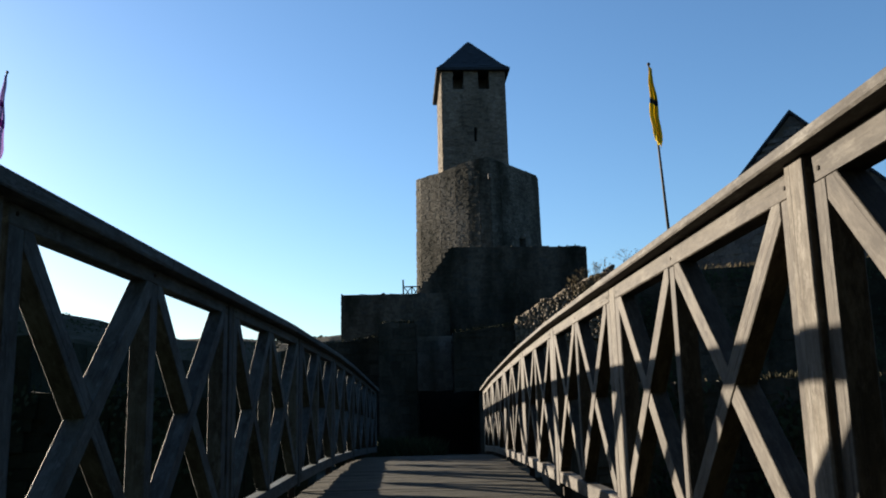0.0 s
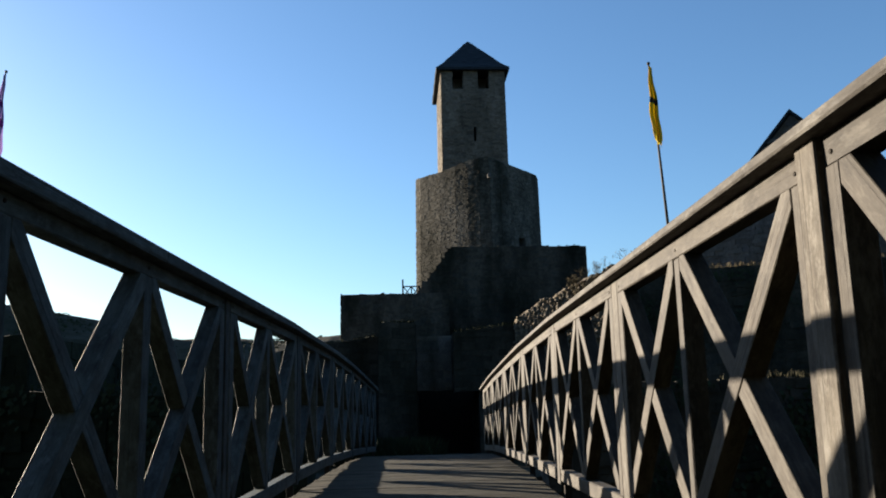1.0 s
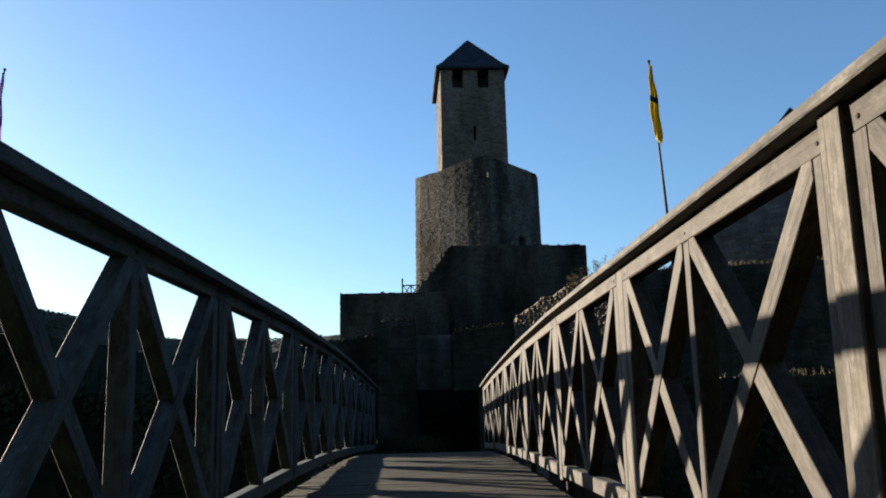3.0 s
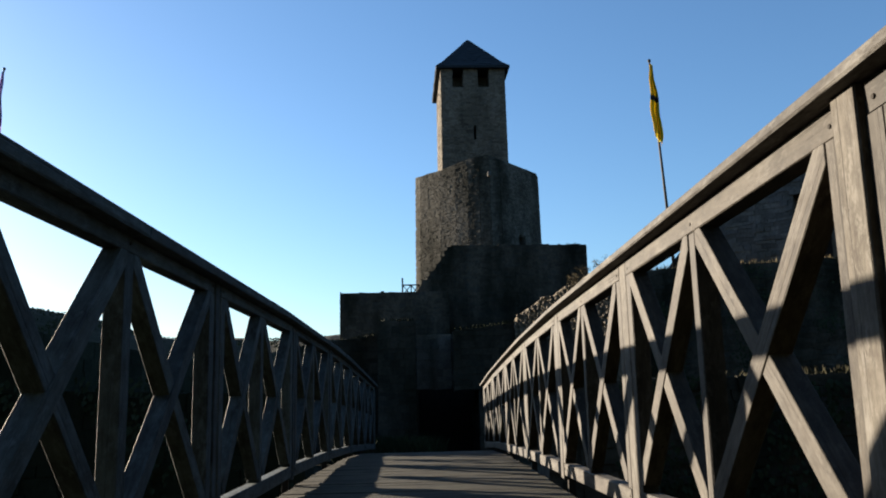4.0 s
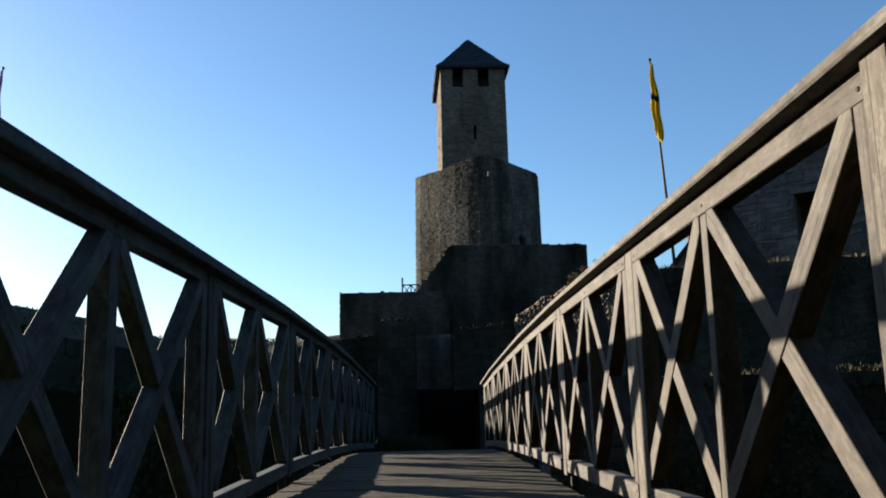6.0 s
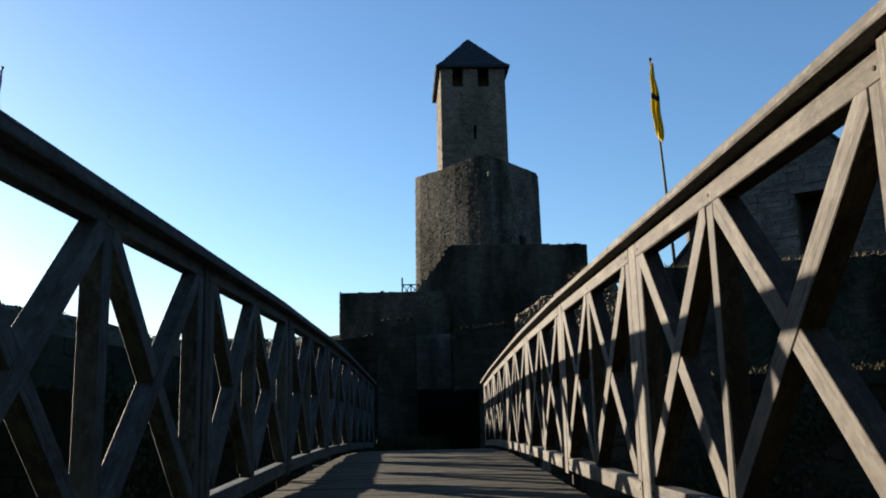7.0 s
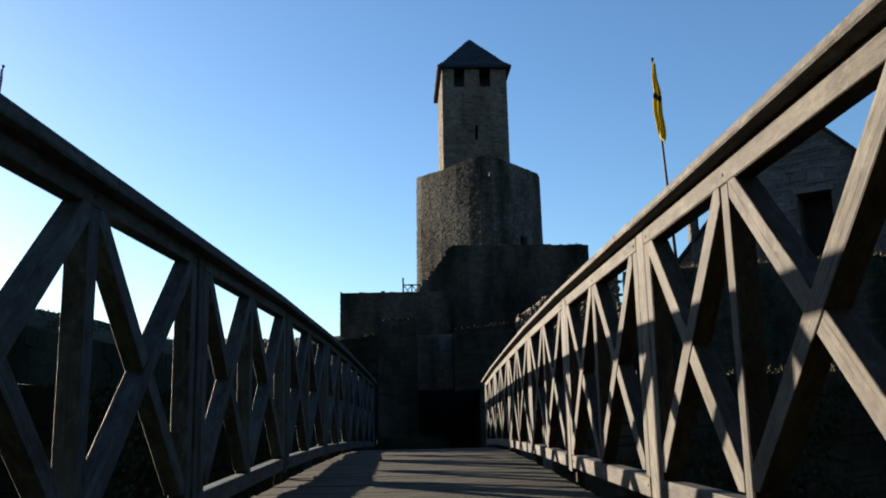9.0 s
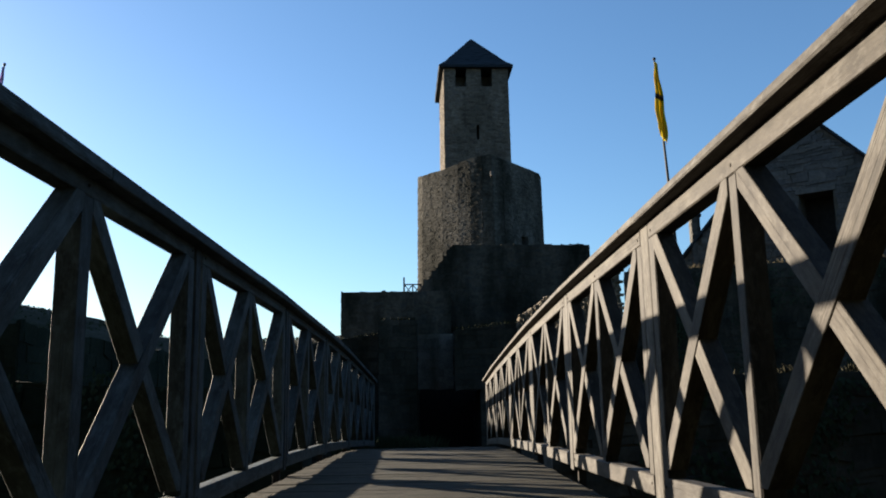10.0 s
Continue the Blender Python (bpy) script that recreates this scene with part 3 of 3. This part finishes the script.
for a, b in ((-1.38, -0.95), (-0.90, -0.47)):
    timber("brace", (a, fy, 6.42), (b, fy, 6.97), 0.05, 0.05, POLE, fence, side=Vector((0, 1, 0)))
    timber("brace", (a, fy, 6.97), (b, fy, 6.42), 0.05, 0.05, POLE, fence, side=Vector((0, 1, 0)))

# ---- ward on the right: terrace wall, gabled house, flags ----
stone_wall("terrace_wall", "high shaded stone terrace wall over the moat", [(8.6, 36.4), (17.0, 34.0), (30.0, 29.0), (31.0, 31.5), (17.5, 36.5), (9.2, 38.8)], -4.2, 5.75, STAINEDSHADESTONE, (0, 1, 5), sw=0.42, sh=0.2, proud=0.05, tops=[5.75, 5.8, 5.5, 5.5, 5.8, 5.75])

# gabled house, its gable turned to the bridge
A, gd = Vector((16.75, 36.0)), Vector((0.799, -0.602))
hw, eave, ridge, depth = 6.0, 6.45, 12.9, 9.0
gn = Vector((0.602, 0.799))
g0, g1 = A - gd * hw, A + gd * hw
house = thing("gabled_house", "rubble-stone house with steep slate roof and dark deep window", "house", at=(A.x, A.y, 5.4))
ho = Vector((A.x, A.y, 5.4))
plan = [g0, g1, g1 + gn * depth, g0 + gn * depth]
hv = [Vector((*q, 4.6)) - ho for q in plan] + [Vector((*q, eave)) - ho for q in plan] + [Vector((*A, ridge)) - ho, Vector((*(A + gn * depth), ridge)) - ho]
wallbody = mesh_part("wall", hv, [(0, 1, 5, 8, 4), (1, 2, 6, 5), (2, 3, 7, 9, 6), (3, 0, 4, 7), (4, 8, 9, 7), (5, 6, 9, 8), (3, 2, 1, 0)], MORTAR, house)
gab = lambda u: (eave - 4.6) + (ridge - eave) * (1 - abs(u - hw) / hw) - 0.1
gv2, gf2 = masonry(Vector((*g0, 4.6)) - ho, (gd.x, gd.y, 0), 2 * hw, ridge - 4.6, 0.5, 0.2, rng, holes=[(5.65, 7.15, 1.2, 4.5)], proud=0.06, top=gab)
tagged(mesh_part("gable_masonry", gv2, gf2, GREYSTONE, house), kind="stuff")
sv2, sf2 = masonry(Vector((*g1, 4.6)) - ho, (gn.x, gn.y, 0), depth, eave - 4.6, 0.5, 0.2, rng, proud=0.06)
tagged(mesh_part("side_masonry", sv2, sf2, GREYSTONE, house), kind="stuff")
gm = Matrix.Translation(Vector((*g0, 4.6)) - ho) @ Matrix.Rotation(math.atan2(gd.y, gd.x), 4, "Z")
cut(wallbody, (5.7, -0.4, 1.25), (7.1, 1.3, 4.45), gm)
# Dark backing panel stands for the unlit inside of the window.
win = part("window", (lambda b: (box(b, (5.7, 1.1, 1.25), (7.1, 1.2, 4.45), 0.0, gm), b)[1])(bmesh.new()), VOID, house, "window opening in a deep reveal, backed by a dark panel for shade")
bm = bmesh.new()
box(bm, (5.55, -0.10, 4.45), (7.25, 0.2, 4.7), 0.02, gm)
part("lintel", bm, GREYSTONE, win)
bm = bmesh.new()
box(bm, (5.55, -0.12, 1.05), (7.25, 0.2, 1.25), 0.02, gm)
part("sill", bm, GREYSTONE, win)
for sgn in (-1, 1):
    bm = bmesh.new()
    a = A + gd * sgn * (hw + 0.3)
    za = ridge - (ridge - eave) * (hw + 0.3) / hw
    f, k = -gn * 0.18, gn * (depth + 0.1)
    q = [Vector((*(A + f), ridge + 0.05)), Vector((*(A + k), ridge + 0.05)), Vector((*(a + k), za + 0.05)), Vector((*(a + f), za + 0.05))]
    lowv = [bm.verts.new(v - ho) for v in q]
    highv = [bm.verts.new(v - ho + Vector((0, 0, 0.16))) for v in q]
    bm.faces.new(lowv), bm.faces.new(highv[::-1])
    for i in range(4):
        bm.faces.new((lowv[i], lowv[(i + 1) % 4], highv[(i + 1) % 4], highv[i]))
    bmesh.ops.recalc_face_normals(bm, faces=bm.faces)
    part("roof", bm, SLATE, house, "dark slate roof slope")
ch = stone_wall("chimney", "small square stone chimney on the house", [(12.55, 39.0), (12.95, 39.0), (12.95, 39.4), (12.55, 39.4)], 5.6, 8.75, GREYSTONE, (0, 3), "chimney", 0.2, 0.12, proud=0.02, kind="")
bm = bmesh.new()
box(bm, (12.48, 38.93, 8.75), (13.02, 39.47, 8.9), 0.02)
part("cap", bm, SLATE, ch)


def flag(name, label, foot, top, length, width, bands, seed, plumb=0.0):
    """A pole with a slack flag hanging along it. bands: (from, to, cloth) along the flag.
    plumb: how far the cloth hangs plumb from the top instead of along the leaning pole."""
    foot, top = Vector(foot), Vector(top)
    t = thing(name, label, "flag", at=foot)
    ln = (top - foot).length
    d = (top - foot).normalized()
    m = d.to_track_quat("Z", "X").to_matrix().to_4x4()
    bm = bmesh.new()
    bmesh.ops.create_cone(bm, cap_ends=True, segments=10, radius1=0.075, radius2=0.04, depth=ln, matrix=m @ Matrix.Translation((0, 0, ln / 2)))
    part("pole", bm, POLE, t, smooth=True)
    bm = bmesh.new()
    bmesh.ops.create_uvsphere(bm, u_segments=10, v_segments=8, radius=0.08, matrix=Matrix.Translation(d * (ln + 0.04)))
    part("finial", bm, POLE, t, smooth=True)
    r = random.Random(seed)
    ph = [r.uniform(0, 6) for _ in range(4)]
    for a, b, mat in bands:
        rows, cols = max(3, int((b - a) * 40)), 18
        verts, faces = [], []
        for i in range(rows + 1):
            f = a + (b - a) * i / rows
            wide = width * (0.22 + 0.78 * math.sin(min(1.0, f * 1.25) * 1.75) ** 1.2) * (1.0 if f < 0.9 else 1.0 - (f - 0.9) * 4)
            for j in range(cols + 1):
                u = j / cols
                fold = 0.10 * math.sin(u * 13 + ph[0] + f * 3) * (0.3 + f) + 0.05 * math.sin(u * 23 + f * 9 + ph[1])
                z = ln - 0.15 - length * f - 0.30 * u * f - 0.1 * u
                x = wide * (u - 0.55) + 0.03 * math.sin(f * 14 + ph[2]) + d.x * (ln - z) * plumb
                verts.append(d * z + Vector((x, -0.12 - fold * min(1, u * 3), 0)))
        for i in range(rows):
            for j in range(cols):
                k = i * (cols + 1) + j
                faces.append((k, k + 1, k + cols + 2, k + cols + 1))
        ob = mesh_part("cloth", verts, faces, mat, t)
        sol = ob.modifiers.new("thickness", "SOLIDIFY")
        sol.thickness = 0.012
        for p in ob.data.polygons:
            p.use_smooth = True
    return t


flag("yellow_flag", "slack yellow flag with a dark band on a tall pole", (10.94, 36.2, 5.6), (10.465, 36.2, 15.5), 3.5, 0.43, [(0, 0.42, YELLOW), (0.42, 0.49, BLACKCLOTH), (0.49, 1.0, YELLOW)], 3)
flag("lilac_flag", "slack lilac flag with purple bands on a leaning pole", (-23.2, 40.0, -2.4), (-21.0, 40.0, 17.2), 4.0, 0.42, [(0, 0.33, LILAC), (0.33, 0.40, PURPLE), (0.40, 0.56, LILAC), (0.56, 0.64, PURPLE), (0.64, 1.0, LILAC)], 8, 0.75)

# ---- dry-stone wall in the sun, with dry plants ----
dry = thing("dry_stone_wall", "sunlit dry-laid rubble wall with loose stones", "wall", kind="structure", at=(6.0, 36.2, 3.0))
CACHE2 = []
for k in range(14):
    r = random.Random(50 + k)
    bm = bmesh.new()
    bmesh.ops.create_icosphere(bm, subdivisions=1, radius=0.5)
    for v in bm.verts:
        v.co = Vector((v.co.x * 1.0, v.co.y * 0.8, v.co.z * 0.55)) * r.uniform(0.82, 1.18)
        v.co.z = max(-0.2, min(0.2, v.co.z))
        v.co.y = max(-0.26, v.co.y)
    me = bpy.data.meshes.new("stone")
    bm.to_mesh(me)
    bm.free()
    me.materials.append(RUBBLE)
    CACHE2.append(me)
srng = random.Random(21)
run = Vector((3.4, -3.2, 0)).normalized()


def dry_top(u):
    return 3.75 + min(1.0, max(0.0, u) / 0.8) ** 0.6 * 0.62 + 0.32 * max(0, u - 0.6) + 0.07 * math.sin(u * 5)


# earth-packed core with a lumpy crest behind the stones
cv, cf = [], []
cells = 40
for i in range(cells + 1):
    u = 5.4 * i / cells
    q = Vector((4.0, 38.02, 0)) + run * u
    lump = 0.05 * noise.noise(Vector((u * 3.1, 4, 1)))
    for dy, zz in ((0.0, -2.6), (0.0 + (dry_top(u) - 3) * 0.09, dry_top(u) - 0.06 + lump), (0.95, dry_top(u) + 0.02 - lump), (0.95, -2.6)):
        cv.append(q + Vector((0, dy, zz)) - Vector(dry.location))
for i in range(cells):
    for j in range(3):
        k = i * 4 + j
        cf.append((k, k + 4, k + 5, k + 1))
cf += [(0, 1, 2, 3), (cells * 4 + 3, cells * 4 + 2, cells * 4 + 1, cells * 4)]
mesh_part("core", cv, cf, EARTH, dry, "packed core of the rubble wall")
z = 2.9
while z < 7.0:
    u = -0.1 + srng.uniform(0, 0.2)
    while u < 5.3:
        w = srng.uniform(0.13, 0.34)
        if z < dry_top(u) + 0.02:
            ob = new("stone", srng.choice(CACHE2))
            ob.parent = dry
            c = Vector((4.0, 38.0, z)) + run * (u + w / 2) + Vector((0, srng.uniform(-0.03, 0.03) + (z - 3) * 0.09, srng.uniform(-0.03, 0.03)))
            ob.matrix_basis = Matrix.Translation(c - Vector(dry.location)) @ pose(0, 0, 0, srng.uniform(-8, 8), srng.uniform(-9, 9), srng.uniform(-20, 20)) @ Matrix.Diagonal((w * 1.35, 0.34, srng.uniform(0.34, 0.50), 1))
        u += w
    z += 0.115


def dry_plant(at, h, seed, spread):
    r = random.Random(seed)
    bm = bmesh.new()

    def twig(a, d, ln, rad, depth):
        b = a + d * ln
        m = d.to_track_quat("Z", "X").to_matrix().to_4x4()
        bmesh.ops.create_cone(bm, cap_ends=False, segments=4, radius1=rad, radius2=rad * 0.6, depth=ln, matrix=Matrix.Translation((a + b) / 2) @ m)
        if depth:
            for _ in range(3):
                twig(a + d * ln * r.uniform(0.45, 1.0), (d + Vector((r.uniform(-1, 1), r.uniform(-1, 1), r.uniform(-0.1, 0.6))) * 0.7).normalized(), ln * 0.6, rad * 0.6, depth - 1)
        else:
            for _ in range(3):
                c = b + Vector((r.uniform(-1, 1), r.uniform(-1, 1), r.uniform(-1, 1))) * 0.05
                vs = [bm.verts.new(c + Vector((r.uniform(-1, 1), r.uniform(-1, 1), r.uniform(-1, 1))) * 0.035) for _ in range(3)]
                bm.faces.new(vs)
    for _ in range(6):
        twig(Vector((r.uniform(-spread, spread), r.uniform(-0.1, 0.1), 0)), Vector((r.uniform(-0.5, 0.5), r.uniform(-0.3, 0.3), 1)).normalized(), h * r.uniform(0.4, 0.6), 0.014, 3)
    ob = part("dry_shrub", bm, DRY)
    ob.location = at
    return tagged(ob, "sparse dry shrub growing from the wall top", "shrub", "dry shrubs on the walls")


dry_plant((7.2, 34.9, 4.75), 1.3, 1, 0.4)
dry_plant((9.3, 37.0, 5.6), 1.4, 2, 0.5)
dry_plant((6.5, 35.4, 4.75), 0.8, 3, 0.3)
dry_plant((8.7, 48.9, 9.0), 0.4, 4, 0.3)


def tufts(name, label, spots, mat, count, h, seed):
    r = random.Random(seed)
    verts, faces = [], []
    for _ in range(count):
        a, b = r.choice(spots)
        f = r.random()
        c = Vector(a).lerp(Vector(b), f) + Vector((r.uniform(-0.1, 0.1), r.uniform(-0.3, 0.3), 0))
        lean = Vector((r.uniform(-1, 1), r.uniform(-1, 1), 0)) * 0.5 * h
        hh = h * r.uniform(0.4, 1.2)
        i = len(verts)
        s = Vector((r.uniform(-1, 1), r.uniform(-1, 1), 0)).normalized() * 0.018
        verts += [c - s, c + s, c + lean * 0.4 + Vector((0, 0, hh * 0.6)) + s * 0.6, c + lean + Vector((0, 0, hh))]
        faces += [(i, i + 1, i + 2), (i, i + 2, i + 3)]
    return tagged(mesh_part(name, verts, faces, mat), label, "grass", kind="stuff")


tufts("wall_grass", "dry yellow grass along the terrace wall top", [((8.8, 36.8, 5.74), (17.1, 34.5, 5.78)), ((17.1, 34.5, 5.78), (30, 29.5, 5.48)), ((9.3, 38.0, 5.74), (17.2, 35.6, 5.78))], DRY, 2000, 0.28, 5)
tufts("bank_grass", "dry grass along the moat wall top, coloured dim for shade", [((5.6, 14.6, 0.70), (9.0, 14.9, 0.73)), ((7.0, 14.9, 0.74), (16.0, 15.4, 0.84)), ((3.2, 14.9, 0.68), (30.0, 16.1, 0.95))], DIMGRASS, 800, 0.13, 15)
tufts("gate_weeds", "green weeds growing at the foot of the gate pier", [((-2.6, 36.6, -2.5), (0.4, 36.6, -2.5)), ((-2.3, 37.2, -2.5), (-0.3, 37.4, -2.5)), ((-4.0, 37.2, -2.5), (-1.6, 37.2, -2.5))], LEAVES, 2600, 1.25, 16)
tufts("moss_grass", "dark grass on the gate walls", [((1.2, 38.4, 3.5), (5.1, 38.4, 3.9)), ((-2.2, 38.3, 3.95), (-0.7, 38.3, 3.95)), ((-6.9, 40.3, 2.95), (-2.3, 40.3, 3.5))], WOODS, 700, 0.16, 6)

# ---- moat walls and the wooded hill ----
# Added wall, low enough to go unnoticed, that casts shade over the forecourt.
stone_wall("side_curtain_wall", "low mossy stone wall added along the forecourt to shade its ground", [(-8.6, 16.5), (-7.8, 16.5), (-7.8, 40.5), (-8.6, 40.5)], -4.3, 1.9, MOSSSTONE, (0, 1), sw=0.5, sh=0.3)
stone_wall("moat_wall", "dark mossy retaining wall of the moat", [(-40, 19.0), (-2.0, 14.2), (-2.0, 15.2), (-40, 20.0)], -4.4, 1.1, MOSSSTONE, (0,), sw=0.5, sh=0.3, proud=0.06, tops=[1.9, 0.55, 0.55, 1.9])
stone_wall("moat_wall", "dark rubble retaining wall of the moat", [(2.0, 14.2), (30, 15.6), (30, 16.6), (2.0, 15.2)], -4.4, 0.8, STAINEDSHADESTONE, (0,), sw=0.4, sh=0.18, proud=0.05, tops=[0.65, 0.95, 0.95, 0.65])
stone_wall("bridge_abutment", "stone abutment under the bridge end", [(-1.4, 14.0), (1.4, 14.0), (1.4, 16.5), (-1.4, 16.5)], -4.4, -0.80, DARKSTONE, (0, 1, 3))


def ivy(name, label, a, b, z0, z1, count, seed):
    """Leaves in ragged patches, hanging in front of the wall line from a to b."""
    r = random.Random(seed)
    a, b = Vector((*a, 0)), Vector((*b, 0))
    along = (b - a).normalized()
    verts, faces = [], []
    made = 0
    while made < count:
        f, z = r.random(), r.uniform(z0, z1)
        q = a.lerp(b, f)
        patch = noise.noise(Vector((q.x * 0.55, z * 0.8, seed)))
        if patch < r.uniform(-0.05, 0.35):
            continue
        made += 1
        c = Vector((q.x, q.y - r.uniform(0.03, 0.12) - 0.35 * max(0.0, patch), z))
        tilt = Vector((r.uniform(-0.6, 0.6), -1, r.uniform(-0.2, 0.9))).normalized()
        right = (along - tilt * along.dot(tilt)).normalized() * r.uniform(0.025, 0.06)
        down = tilt.cross(right).normalized() * r.uniform(0.05, 0.11)
        if down.z > 0:
            down = -down
        i = len(verts)
        verts += [c - down * 0.5, c + right, c + down, c - right]
        faces += [(i, i + 1, i + 2), (i, i + 2, i + 3)]
    return tagged(mesh_part(name, verts, faces, IVY), label, "ivy", kind="stuff")


ivy("moat_ivy", "dark ivy hanging in patches on the moat wall", (2.2, 14.15), (20.0, 15.0), -4.0, 0.7, 7000, 3)
ivy("moat_ivy", "dark ivy and brambles over the mossy moat wall", (-24.0, 16.9), (-2.2, 14.15), -4.0, 0.9, 8000, 5)
ivy("terrace_ivy", "dark ivy creeping over the terrace wall", (9.0, 36.1), (28.0, 29.6), 0.5, 5.6, 5000, 7)
CREST = [(-260, 30), (-120, 24), (-88, 22.0), (-68, 17.6), (-61, 16.4), (-54, 14.6), (-44, 11.9), (-38, 11.0), (-30, 11.0), (-17, 11.4), (0, 11), (60, 11), (150, 12), (260, 14)]


def crest(x):
    return float(np.interp(x, [a for a, b in CREST], [b for a, b in CREST]))


hx = np.linspace(-260, 260, 105)
hv3, hf3 = [], []
for j in range(9):
    f = j / 8
    for x in hx:
        hv3.append((x, 100 + 40 * f, -1.6 + (crest(x) + 1.2) * math.sin(f * math.pi / 2) ** 0.8 + noise.noise(Vector((x * 0.1, f * 3, 0)))))
for j in range(8):
    for i in range(len(hx) - 1):
        k = j * len(hx) + i
        hf3.append((k, k + 1, k + len(hx) + 1, k + len(hx)))
tagged(mesh_part("hillside", hv3, hf3, GROUND), "dark wooded hillside beyond the castle", "hill", kind="structure")
wrng = random.Random(77)
wv, wf = [], []
for _ in range(9000):
    x = wrng.uniform(-130, 60)
    f = wrng.random() ** 0.6
    y = 100 + 40 * f
    zt = -1.6 + (crest(x) + 1.5) * math.sin(f * math.pi / 2) ** 0.8
    r = wrng.uniform(0.15, 0.5)
    c = Vector((x, y, zt - r - wrng.random() ** 2 * 1.2))
    for _ in range(5):
        n3 = Vector((wrng.uniform(-1, 1), wrng.uniform(-1, 1), wrng.uniform(-1, 1)))
        i = len(wv)
        cc = c + n3 * r * 0.7
        for q in range(4):
            wv.append(cc + Vector((wrng.uniform(-1, 1), wrng.uniform(-1, 1), wrng.uniform(-1, 1))) * r * 0.6)
        wf += [(i, i + 1, i + 2), (i, i + 2, i + 3), (i, i + 3, i + 1), (i + 1, i + 3, i + 2)]
tagged(mesh_part("far_woods", wv, wf, LEAVES), "dark leafy woods on the far hill", "woods", kind="stuff")

# unseen slope added behind and beside the bridge head to hold back sky light
RIM = [(-60, -16), (-30, -13), (-8, -9), (4, -8), (10, -5), (14, 1), (20, 7), (34, 14)]
bv, bf = [], []
steps, tiers = 70, 10
for j in range(tiers):
    f = j / (tiers - 1)
    for i in range(steps):
        u = i / (steps - 1) * (len(RIM) - 1)
        x = float(np.interp(u, range(len(RIM)), [a for a, b in RIM]))
        yb = float(np.interp(u, range(len(RIM)), [b for a, b in RIM]))
        out = Vector((x + 3, yb - 14)).normalized() * 9 * f
        wob = noise.noise(Vector((i * 0.6, f * 5, 2)))
        bv.append((x + out.x + wob, yb + out.y + 0.6 * wob, -0.6 + float(np.interp(u, [0, 4, 5.2, 7], [22, 21, 8, 5])) * f ** 0.8 + 1.4 * noise.noise(Vector((i * 0.9, f * 7, 9)))))
for j in range(tiers - 1):
    for i in range(steps - 1):
        k = j * steps + i
        bf.append((k, k + steps, k + steps + 1, k + 1))
tagged(mesh_part("wooded_slope", bv, bf, WOODS), "unseen dark slope added around the bridge head to block sky light", "hill", kind="structure")
